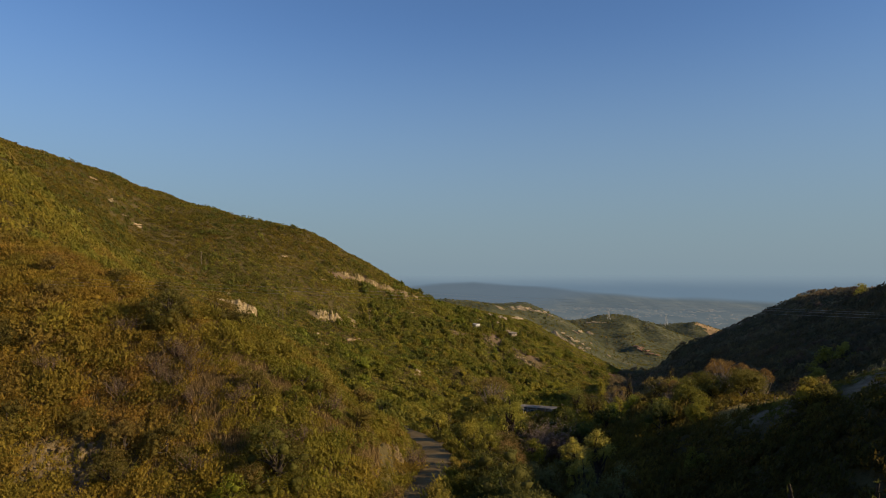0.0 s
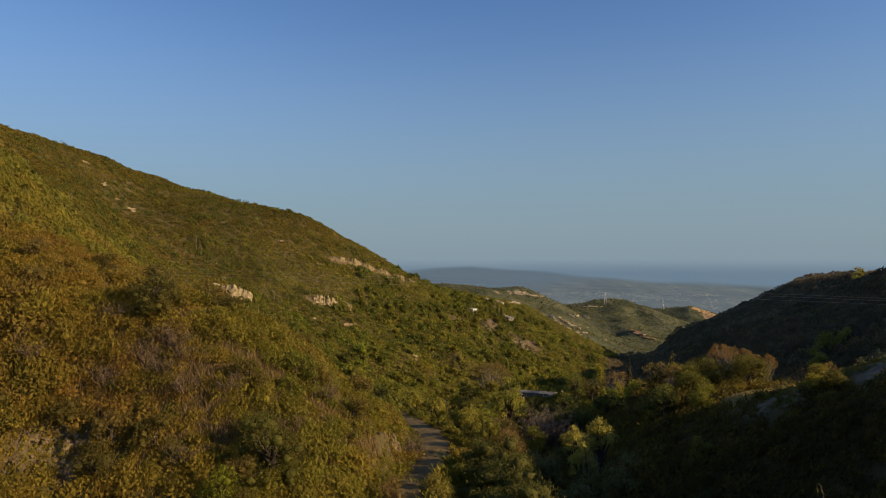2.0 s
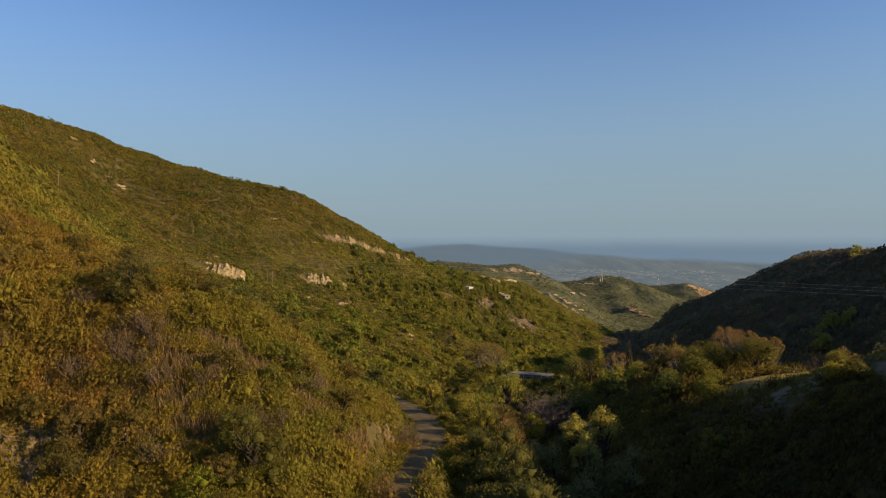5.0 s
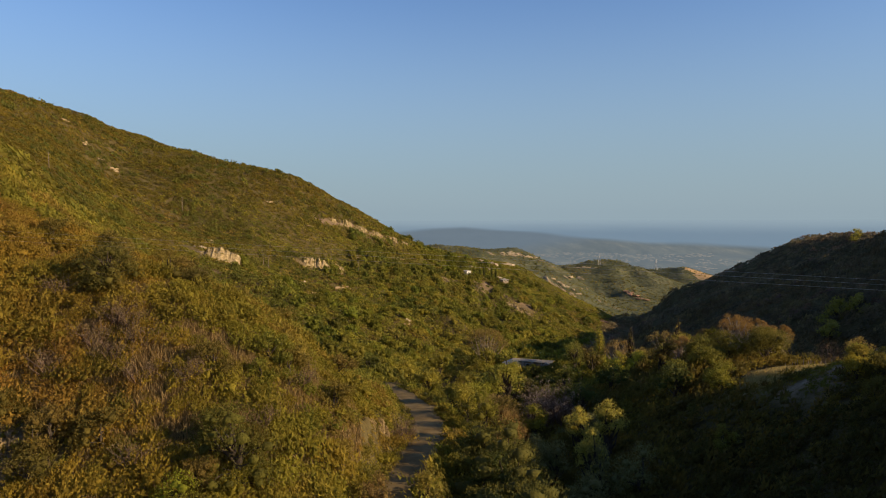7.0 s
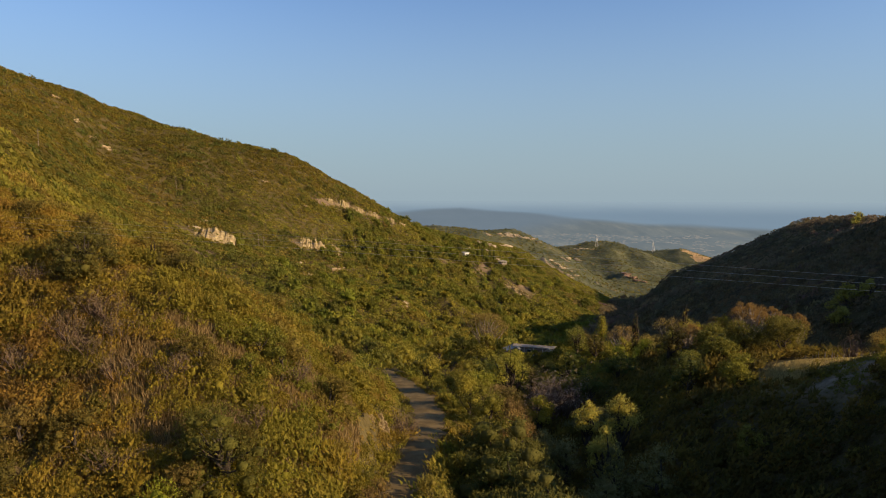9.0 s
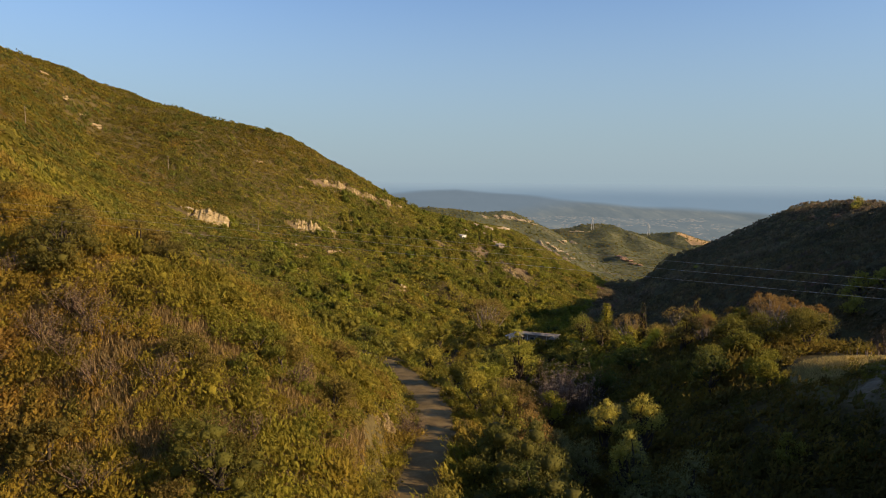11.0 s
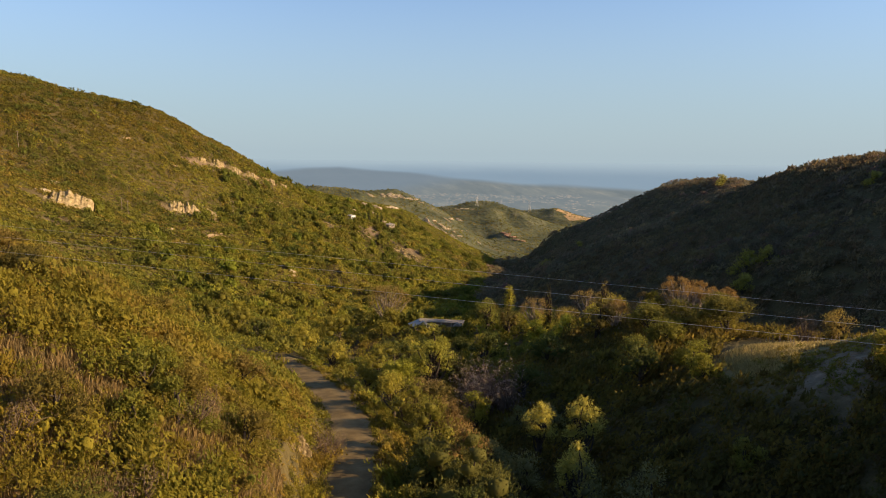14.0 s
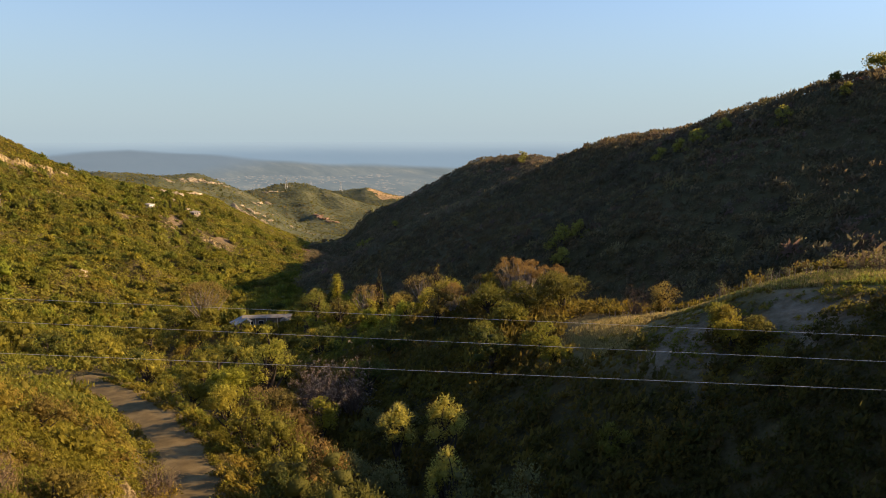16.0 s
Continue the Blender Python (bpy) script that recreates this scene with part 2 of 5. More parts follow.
def box(bm, x0, y0, z0, x1, y1, z1, bevel=0.0):
    made = bmesh.ops.create_cube(bm, size=1)["verts"]
    for v in made:
        v.co = Vector(((x0 + x1) / 2 + v.co.x * (x1 - x0), (y0 + y1) / 2 + v.co.y * (y1 - y0), (z0 + z1) / 2 + v.co.z * (z1 - z0)))
    if bevel:
        edges = list({e for v in made for e in v.link_edges})
        bmesh.ops.bevel(bm, geom=edges, offset=bevel, segments=1, affect="EDGES")
    return bm


def tube(points, radii, sides=6):
    """A bent, tapered limb as vertices and triangles."""
    pts = np.array(points, float)
    tang = np.gradient(pts, axis=0)
    V, F = [], []
    for i, (p, t) in enumerate(zip(pts, tang)):
        t = t / (np.linalg.norm(t) + 1e-9)
        a = np.cross(t, (0.31, 0.9, 0.3))
        a /= np.linalg.norm(a) + 1e-9
        b = np.cross(t, a)
        for k in range(sides):
            w = 2 * math.pi * k / sides
            V.append(p + radii[i] * (a * math.cos(w) + b * math.sin(w)))
        if i:
            o = (i - 1) * sides
            for k in range(sides):
                k2 = (k + 1) % sides
                F += [(o + k, o + k2, o + sides + k), (o + k2, o + sides + k2, o + sides + k)]
    return np.array(V), np.array(F)


def merged(pieces):
    V, F, n = [], [], 0
    for v, f in pieces:
        V.append(v)
        F.append(np.asarray(f) + n)
        n += len(v)
    return np.concatenate(V), np.concatenate(F)


# ---- lie of the land ----
def lattice(ix, iy, seed):
    h = (ix.astype(np.int64) * 374761393 + iy.astype(np.int64) * 668265263 + seed * 1442695041) & 0x7FFFFFFF
    h = ((h ^ (h >> 13)) * 1274126177) & 0x7FFFFFFF
    return ((h ^ (h >> 16)) & 0xFFFF) / 65535.0 * 2 - 1


def vnoise(x, y, size, seed=0):
    u, v = np.asarray(x) / size, np.asarray(y) / size
    iu, iv = np.floor(u), np.floor(v)
    fu, fv = u - iu, v - iv
    fu, fv = fu * fu * (3 - 2 * fu), fv * fv * (3 - 2 * fv)
    a, b = lattice(iu, iv, seed), lattice(iu + 1, iv, seed)
    c, d = lattice(iu, iv + 1, seed), lattice(iu + 1, iv + 1, seed)
    return (a * (1 - fu) + b * fu) * (1 - fv) + (c * (1 - fu) + d * fu) * fv


# ridges, feet of slopes and watercourses as lines of x, y, z
LAND = {
    "spur_crest": [(-150, 190, 52), (-100, 145, 22), (-70, 122, 2), (-57, 113, -3), (-40, 108, -8), (-25, 109, -15), (-17, 114, -22.5), (-13, 128, -30)],
    "spur_face": [(-80, 104, -2), (-55, 95, -11.5), (-39, 96, -12.5), (-29, 96, -15), (-16, 97, -22.5)],
    "spur_foot": [(-80, 78, -17), (-60, 80, -22), (-45, 84, -25.5), (-30, 82, -28), (-19, 88, -28), (-13, 92, -30)],
    "near_wash": [(-90, 40, -26), (-60, 55, -33), (-30, 66, -35), (-10, 60, -36), (0, 0, -36), (0, -120, -30)],
    "spur_back": [(-130, 240, 10), (-70, 190, -18), (-35, 190, -42)],
    "road_bed": [(-5.5, 60, -34), (-4.6, 100, -35), (-2.8, 113, -36), (-1.3, 126, -37.2), (-1.2, 140, -39), (-3, 155, -41), (-7.5, 180, -44.8), (-15, 205, -48.5)],
    "creek": [(14, 20, -38), (14, 60, -39), (14, 100, -41), (15, 130, -43), (17, 170, -48), (13, 222, -57), (40, 290, -66), (80, 370, -80),
              (120, 470, -95), (170, 600, -115), (260, 800, -135), (420, 1100, -170), (620, 1500, -215)],
    "house_pad": [(20, 242, -52.4), (32, 240, -52.0), (46, 238, -52.4), (57, 246, -54)],
    "left_low": [(-30, 250, -57), (-28, 281, -60), (-20, 330, -70), (0, 430, -82), (60, 540, -95)],
    "left_mid": [(-100, 330, -43), (-125, 392, -35), (-99, 409, -38), (-83, 445, -53), (-66, 481, -55), (-17, 418, -60), (11, 457, -69), (60, 520, -78)],
    "left_high": [(-200, 482, -8), (-141, 450, -27), (-93, 525, -38), (-30, 600, -45), (31, 612, -57), (48, 622, -60), (65, 622, -59.5), (86, 632, -77), (130, 644, -96)],
    "left_crest": [(-420, 440, 130), (-332, 500, 93), (-293, 548, 76), (-250, 630, 64), (-218, 649, 60.3), (-180, 661, 49), (-136, 651, 32), (-111, 667, 21),
                   (-68, 712, -3), (-28, 755, -33), (6, 808, -46), (33, 827, -52), (68, 835, -56), (98, 835, -66), (117, 834, -74), (140, 820, -86), (161, 806, -99), (181, 786, -114), (202, 754, -124)],
    "left_valley": [(0, 950, -92), (60, 960, -102), (130, 960, -114), (190, 930, -128), (240, 880, -140)],
    "left_shoulder": [(-150, 240, 20), (-230, 330, 40), (-257, 537, 38), (-330, 400, 75)],
    "left_behind": [(-400, 800, 60), (-200, 900, -20), (-60, 1000, -80)],
    "second_ridge": [(-155, 1279, -82), (-30, 1293, -68), (14, 1318, -60), (69, 1361, -66), (104, 1360, -79), (142, 1406, -78), (160, 1424, -76), (185, 1421, -81), (212, 1396, -90),
                     (231, 1383, -98), (249, 1370, -106), (267, 1356, -116), (281, 1302, -131), (291, 1238, -148), (301, 1173, -162), (300, 1090, -167)],
    "second_face": [(50, 1182, -81), (111, 1208, -97), (170, 1200, -108), (204, 1164, -124), (229, 1098, -140), (248, 1022, -150)],
    "second_third_gap": [(285, 1607, -144), (329, 1557, -165), (360, 1468, -188), (366, 1331, -199)],
    "second_behind": [(0, 1600, -150), (200, 1650, -170), (-300, 1700, -120)],
    "third_ridge": [(357, 1797, -143), (394, 1840, -141), (420, 1839, -135), (449, 1837, -130), (479, 1829, -126), (504, 1812, -129), (524, 1785, -142), (540, 1749, -149), (543, 1696, -164),
                    (532, 1626, -181), (506, 1550, -196)],
    "third_spur": [(479, 1829, -126), (470, 1728, -146), (459, 1628, -165), (440, 1508, -178), (406, 1372, -187)],
    "third_ravine": [(506, 1718, -166), (499, 1647, -182), (471, 1519, -194)],
    "third_gully": [(413, 1743, -154), (414, 1640, -178), (402, 1508, -193)],
    "fourth_gap": [(638, 1980, -228), (639, 1874, -222), (681, 1859, -213)],
    "fourth_spur": [(782, 2173, -179), (759, 2075, -197), (730, 1958, -212)],
    "fourth_behind": [(700, 2330, -225), (830, 2290, -226), (930, 2230, -228), (1010, 2120, -228)],
    "third_behind": [(300, 2150, -215), (500, 2150, -215), (650, 1900, -225)],
    "fourth_ridge": [(676, 2230, -199), (707, 2221, -194), (751, 2206, -185), (782, 2173, -179), (812, 2141, -179), (855, 2113, -192), (896, 2085, -205), (925, 1972, -207)],
    "knoll_crest": [(100, 20, -4), (88, 60, -9), (78, 82, -11.5), (71, 98, -13.9), (69, 109, -18.6), (66.5, 118, -23.4), (61, 128, -26.6), (66, 145, -29.5), (70, 165, -31.5),
                    (70, 195, -41), (64, 222, -49), (60, 254, -56), (70, 300, -65)],
    "knoll_face": [(75, 20, -14), (60, 60, -17), (50, 80, -17.5), (46, 95, -24), (45, 105, -25), (43, 125, -32), (42, 140, -35), (48, 165, -39), (45, 200, -48)],
    "knoll_foot": [(40, 30, -25), (34, 60, -29), (30, 80, -32), (30, 98, -33), (28, 118, -38), (28, 140, -42), (32, 170, -45), (36, 215, -53)],
    "terrace": [(51, 119, -26.3), (53, 125, -27.0), (57, 127, -26.6), (60, 121, -24.6), (55, 113, -23.5)],
    "gully": [(125, 60, -14), (108, 100, -20), (95, 125, -30), (95, 160, -43), (100, 200, -54), (100, 260, -64), (95, 330, -72)],
    "right_low": [(160, 100, -10), (147, 157, -20), (131, 178, -28), (125, 216, -34), (134, 266, -39), (132, 330, -52), (134, 423, -66), (190, 490, -68),
                  (235, 570, -84), (270, 700, -99)],
    "right_mid": [(200, 150, 0), (190, 225, -8), (200, 300, -22), (220, 400, -30), (295, 588, -72), (330, 740, -80)],
    "right_crest": [(240, -60, 20), (256, 60, 22), (258, 140, 23), (252, 198, 23), (246, 212, 20), (247, 230, 16.8), (254, 268, 12.2), (272, 308, 4.2), (288, 374, -2.6),
                    (304, 413, -8.5), (332, 494, -17), (400, 600, -24), (457, 700, -21.5), (473, 785, -26.5), (449, 824, -33), (410, 823, -53), (345, 822, -79.5), (285, 810, -99.5), (225, 770, -112)],
    "right_behind": [(420, 200, 0), (500, 450, -40), (650, 750, -60), (700, 1000, -120), (560, 1100, -140)],
    "rim": [(-900, -300, 160), (0, -500, -10), (700, -300, 40), (1200, 500, -60), (1300, 1500, -200), (-900, 900, 120), (-800, 1700, -60), (-500, 2400, -190),
            (300, 2600, -225), (900, 2600, -225), (1500, 2400, -225)],
}


def laid(line):
    p = np.array(line, float)
    out = [p[0]]
    for a, b in zip(p[:-1], p[1:]):
        step = 14 + 0.09 * np.linalg.norm((a + b)[:2] / 2)
        k = max(1, int(np.linalg.norm((b - a)[:2]) / step))
        out += [a + (b - a) * i / k for i in range(1, k + 1)]
    return out


KNOTS = np.array([p for name, line in LAND.items() for p in (line if name == "rim" else laid(line))])


def kernel(a, b):
    return np.sqrt(((a[:, None, :2] - b[None, :, :2]) ** 2).sum(2) + 36.0)


_k = len(KNOTS)
_A = np.zeros((_k + 3, _k + 3))
_A[:_k, :_k] = kernel(KNOTS, KNOTS) - np.eye(_k) * 0.6
_A[:_k, _k:] = np.column_stack([np.ones(_k), KNOTS[:, :2]])
_A[_k:, :_k] = _A[:_k, _k:].T
WEIGHTS = np.linalg.solve(_A, np.concatenate([KNOTS[:, 2], np.zeros(3)]))
ROADLINE = np.array(laid(LAND["road_bed"]))


def road_near(x, y):
    """Distance from the road's middle line and the road's height there."""
    best, h = np.full(x.shape, 1e9), np.zeros(x.shape)
    for a, b in zip(ROADLINE[:-1], ROADLINE[1:]):
        d = (b - a)[:2]
        s = np.clip(((x - a[0]) * d[0] + (y - a[1]) * d[1]) / (d @ d), 0, 1)
        r = np.hypot(x - a[0] - s * d[0], y - a[1] - s * d[1])
        near = r < best
        best, h = np.where(near, r, best), np.where(near, a[2] + s * (b - a)[2], h)
    return best, h


def near_line(line, x, y):
    best = np.full(np.shape(x), 1e9)
    for a, c in zip(line[:-1], line[1:]):
        dx, dy = c[0] - a[0], c[1] - a[1]
        u = np.clip(((x - a[0]) * dx + (y - a[1]) * dy) / (dx * dx + dy * dy), 0, 1)
        best = np.minimum(best, np.hypot(x - a[0] - u * dx, y - a[1] - u * dy))
    return best


def knoll_strip(x, y):
    """Distance from the grassy crest of the knoll."""
    return near_line([(54, 122), (61, 125.5), (65, 117), (67.5, 109), (69.5, 99), (75, 86), (83, 68)], x, y)


LEDGE = [(-100, 611), (-84, 624), (-63, 635), (-36, 643)]
COAST_AZ = [-40, -4, 2.6, 8.3, 13, 17.8, 28, 50]
COAST_R = [4250, 4250, 4500, 4250, 4020, 3800, 3680, 3600]


def height(x, y):
    x, y = np.asarray(x, float).ravel(), np.asarray(y, float).ravel()
    z = np.empty(len(x))
    for i in range(0, len(x), 20000):
        q = np.column_stack([x[i:i + 20000], y[i:i + 20000]])
        z[i:i + 20000] = kernel(q, KNOTS) @ WEIGHTS[:_k] + WEIGHTS[_k] + q @ WEIGHTS[_k + 1:]
    r = np.hypot(x, y)
    g = np.clip((r - 160) / 500, 0, 1)
    g *= np.clip((1150 - r) / 300, 0.3, 1)
    z += (4 - np.abs(vnoise(x - 0.4 * y, y, 120, 12)) * 9 - np.abs(vnoise(x + 0.6 * y, y, 48, 13)) * 5) * np.clip((r - 950) / 250, 0, 1)
    gully = 1 - np.abs(vnoise(x + 0.35 * y, y, 95, 3)) * 2
    z += vnoise(x, y, 13, 1) * 0.7 + vnoise(x, y, 34, 2) * (0.7 + 2.2 * g) - gully * 4.0 * g + g * vnoise(x, y, 60, 5) * 3
    d, h = road_near(x, y)
    cut = np.clip((d - 4.4) / 2.6, 0, 1)
    z = np.where(d < 7, (h - 0.3) * (1 - cut) + z * cut, z)
    # beyond the foothills the land falls to the coast and the sheet closes on the horizon
    far = np.clip((r - 2350) / 450, 0, 1)
    far = far * far * (3 - 2 * far)
    low = np.where(r < 3500, -205 + vnoise(x, y, 260, 8) * 6, -205 + 145 * (r - 3500) / 1450)
    low += np.where(r > 3500, np.clip((4900 - r) / 300, 0, 1) * vnoise(x, y, 200, 9) * 4, 0)
    return z * (1 - far) + low * far


def spaced(start, stop, fine0, fine1, fine, grow, top):
    """Coordinates with a fine stretch in the middle and wider and wider steps outwards."""
    mid = list(np.arange(fine0, fine1 + 1e-6, fine))
    up, s = [mid[-1]], fine
    while up[-1] < stop:
        s = min(s * grow, top(up[-1]))
        up.append(up[-1] + s)
    dn, s = [mid[0]], fine
    while dn[-1] > start:
        s = min(s * grow, top(dn[-1]))
        dn.append(dn[-1] - s)
    return np.array(dn[:0:-1] + mid + up[1:])


def build_ground():
    gx = spaced(-4900, 4900, -100, 110, 2.5, 1.05, lambda v: 9 if abs(v) < 620 else 13 if 0 < v < 1050 else 130)
    gy = spaced(-600, 4950, 40, 230, 2.5, 1.05, lambda v: 9 if -60 < v < 950 else 13 if v < 2300 else 40 if v < 2600 else 80)
    X, Y = np.meshgrid(gx, gy)
    Z = height(X, Y).reshape(X.shape)
    nx, ny = len(gx), len(gy)
    i = (np.arange(ny - 1)[:, None] * nx + np.arange(nx - 1)[None]).ravel()
    F = np.column_stack([i, i + 1, i + nx + 1, i + nx])
    R = np.hypot(X, Y)
    F = F[R.ravel()[F].min(1) < 4930]
    pull = np.minimum(1, 4930 / np.maximum(R, 1))
    X, Y = X * pull, Y * pull
    Z = np.where(pull < 1, -62.0, Z)
    V = np.column_stack([X.ravel(), Y.ravel(), Z.ravel()])
    c = V[F].mean(1)
    r, az = np.hypot(c[:, 0], c[:, 1]), np.degrees(np.arctan2(c[:, 0], c[:, 1]))
    slot = np.zeros(len(F), np.int32)
    slot[r > 900] = 1
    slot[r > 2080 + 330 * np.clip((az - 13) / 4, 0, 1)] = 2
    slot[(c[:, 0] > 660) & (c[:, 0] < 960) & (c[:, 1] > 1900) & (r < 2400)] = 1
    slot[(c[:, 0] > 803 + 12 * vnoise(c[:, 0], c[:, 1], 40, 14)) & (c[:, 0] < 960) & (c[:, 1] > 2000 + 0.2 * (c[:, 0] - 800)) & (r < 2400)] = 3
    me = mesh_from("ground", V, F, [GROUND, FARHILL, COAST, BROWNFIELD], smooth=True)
    x, y = V[:, 0], V[:, 1]
    wob = 0.45 * vnoise(x, y, 5, 71)
    strip = knoll_strip(x, y)
    dry = np.maximum((7.5 - strip) / 3.5, 1.6 - np.hypot((x - 54) / 8.5, (y - 118) / 8)) + wob
    bare = np.maximum(1.5 - np.hypot((x - 55.5 - 0.45 * (y - 110)) / 4.6, (y - 107) / 10), 1.25 - np.hypot((x - 60) / 7, (y - 96) / 9)) + 1.6 * wob - 0.2
    cliff = (1.5 - np.hypot((x + 44) / 6.5, (y - 83.5) / 3.6)) * 1.3 + 1.4 * wob - 0.4
    for cx, cy, rx, ry in ((-141, 448, 12, 8), (-89, 526, 15, 7), (47, 604, 5, 13), (79, 588, 7, 8), (14, 591, 9, 3), (-128, 404, 6, 5), (-86, 467, 6, 2.5), (-66, 497, 8, 3)):
        cliff = np.maximum(cliff, 1.5 - np.hypot((x - cx) / rx, (y - cy) / ry) + 0.6 * wob)
    cliff = np.maximum(cliff, 1.6 - near_line(LEDGE, x, y) / 5 + wob)
    vr, vaz = np.hypot(x, y), np.degrees(np.arctan2(x, y))
    sea = vr - np.interp(vaz, COAST_AZ, COAST_R) - vnoise(x, y, 300, 4) * 40
    head = np.minimum(vr - 2900 - 90 * vaz.clip(0, 14), (15 - vaz) * 50)
    for name, v in (("dry", np.clip(dry, 0, 1)), ("bare", np.clip(bare, 0, 0.9)), ("cliff", np.clip(cliff, 0, 1)), ("offshore", sea), ("headland", head)):
        a = me.attributes.new(name, "FLOAT", "POINT")
        a.data.foreach_set("value", v.astype(np.float32))
    me.polygons.foreach_set("material_index", slot)
    return tagged(new("ground", me), "brush-covered canyon hillsides running down to a hazy coast", "ground", kind="structure")


ground = build_ground()


def build_road():
    p = ROADLINE
    line = [p[0]]
    for a, b in zip(p[:-1], p[1:]):
        line += [a + (b - a) * s for s in (0.25, 0.5, 0.75, 1.0)]
    line = np.array(line)
    for _ in range(6):
        line[1:-1] = (line[:-2] + 2 * line[1:-1] + line[2:]) / 4
    t = np.gradient(line[:, :2], axis=0)
    t /= np.linalg.norm(t, axis=1)[:, None]
    side = np.column_stack([-t[:, 1], t[:, 0]])
    cols = (-4.9, -3.5, -2.7, -1.6, -0.8, 0.0, 0.8, 1.6, 2.7, 3.5, 4.9)
    profile = (-0.75, -0.16, 0.03, 0.02, 0.06, 0.09, 0.06, 0.02, 0.03, -0.16, -0.75)
    V = []
    for i, q in enumerate(line):
        for c, h in zip(cols, profile):
            w = 1 + 0.2 * float(vnoise(q[1], c, 5, 21)) * (abs(c) > 2)
            h = h + 0.05 * float(vnoise(q[1], c, 1.7, 22))
            V.append((q[0] + side[i, 0] * c * w, q[1] + side[i, 1] * c * w, q[2] + 0.07 + h))
    k = len(cols)
    i = (np.arange(len(line) - 1)[:, None] * k + np.arange(k - 1)[None]).ravel()
    me = mesh_from("road", V, np.column_stack([i, i + 1, i + k + 1, i + k]), ROAD, smooth=True)
    return tagged(new("road", me), "rutted pale dirt road along the canyon floor", "road", kind="structure")


build_road()

# ---- foliage ----
rng = np.random.default_rng(5)
ICO_V, ICO_F = None, None


def ico():
    global ICO_V, ICO_F
    if ICO_V is None:
        bm = bmesh.new()
        bmesh.ops.create_icosphere(bm, subdivisions=1, radius=1)
        ICO_V = np.array([v.co[:] for v in bm.verts])
        ICO_F = np.array([[v.index for v in f.verts] for f in bm.faces])
        bm.free()
    return ICO_V, ICO_F


def tufts(centres, radii, n, size, g, squash=0.85, low=-0.35, slim=0.42):
    """n leaf sprays over a cluster of lumps: slim triangles, splayed outwards and up."""
    pick = g.choice(len(centres), n, p=radii ** 2 / (radii ** 2).sum())
    d = g.normal(size=(n, 3))
    d /= np.linalg.norm(d, axis=1)[:, None]
    d[:, 2] = np.where(d[:, 2] < low, -d[:, 2], d[:, 2])
    p = centres[pick] + d * (radii[pick] * g.uniform(0.62, 1.22, n))[:, None] * (1, 1, squash)
    a = np.cross(d, g.normal(size=(n, 3)))
    a /= np.linalg.norm(a, axis=1)[:, None] + 1e-9
    b = np.cross(d, a) * g.uniform(-0.8, 0.8, n)[:, None] + d * g.uniform(0.2, 1.0, n)[:, None] + np.array((0, 0, 0.25))
    s = (size * g.uniform(0.55, 1.45, n))[:, None]
    V = np.stack([p - a * s * slim - b * s * 0.4, p + a * s * slim - b * s * 0.4, p + b * s * 0.8 + a * s * g.uniform(-0.3, 0.3, (n, 1))], 1)
    return V.reshape(-1, 3), np.arange(3 * n).reshape(-1, 3)


def shrub_template(g, lumps, n, size, tall=1.0, core=0.8):
    c = g.normal(size=(lumps, 3)) * (0.42, 0.42, 0.14)
    r = g.uniform(0.42, 0.68, lumps) * (0.78 if lumps > 6 else 1)
    if lumps == 1:
        c[:], r[:] = 0, 0.95
    c[:, 2] += 0.55 * tall
    V, F = [], []
    iv, jf = ico()
    if core:
        for q, w in zip(c, r):
            V.append((iv * (w * core * g.uniform(0.3, 1.2, (len(iv), 1)))) * (1, 1, 0.85) + q)
            F.append(jf[iv[jf].mean(1)[:, 2] > -0.4])
    V.append(None)
    tv, tf = tufts(c, r, n, size, g)
    V[-1] = tv
    F.append(tf)
    return merged(list(zip(V, F)))


def scatter(name, x, y, radius, templates, tints, label, rise=0.9, sink=0.1, category="shrubs", lie=0.85, at=None):
    """Many shrubs as one mesh; each keeps its own size, turn and colour."""
    z = height(x, y) if at is None else at
    gx, gy = (height(x + 1.5, y) - height(x, y)) / 1.5, (height(x, y + 1.5) - height(x, y)) / 1.5
    pick = rng.integers(len(templates), size=len(x))
    turn = rng.uniform(0, 2 * math.pi, len(x))
    tall = rise * rng.uniform(0.75, 1.3, len(x))
    Vs, Fs, Ts, n = [], [], [], 0
    for k, (tv, tf) in enumerate(templates):
        i = np.nonzero(pick == k)[0]
        if not len(i):
            continue
        c, s = np.cos(turn[i])[:, None], np.sin(turn[i])[:, None]
        R = radius[i][:, None]
        vx = (tv[None, :, 0] * c - tv[None, :, 1] * s) * R + x[i][:, None]
        vy = (tv[None, :, 0] * s + tv[None, :, 1] * c) * R + y[i][:, None]
        vz = (tv[None, :, 2] * tall[i][:, None] - sink) * R + z[i][:, None]
        vz += (gx[i].clip(-1, 1)[:, None] * (vx - x[i][:, None]) + gy[i].clip(-1, 1)[:, None] * (vy - y[i][:, None])) * lie
        Vs.append(np.stack([vx, vy, vz], 2).reshape(-1, 3))
        Fs.append((tf[None] + (np.arange(len(i)) * len(tv))[:, None, None] + n).reshape(-1, 3))
        Ts.append(np.repeat(tints[i], len(tv), axis=0))
        n += len(i) * len(tv)
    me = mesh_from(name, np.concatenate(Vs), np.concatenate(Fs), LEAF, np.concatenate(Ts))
    return tagged(new(name, me), label, category, kind="stuff")


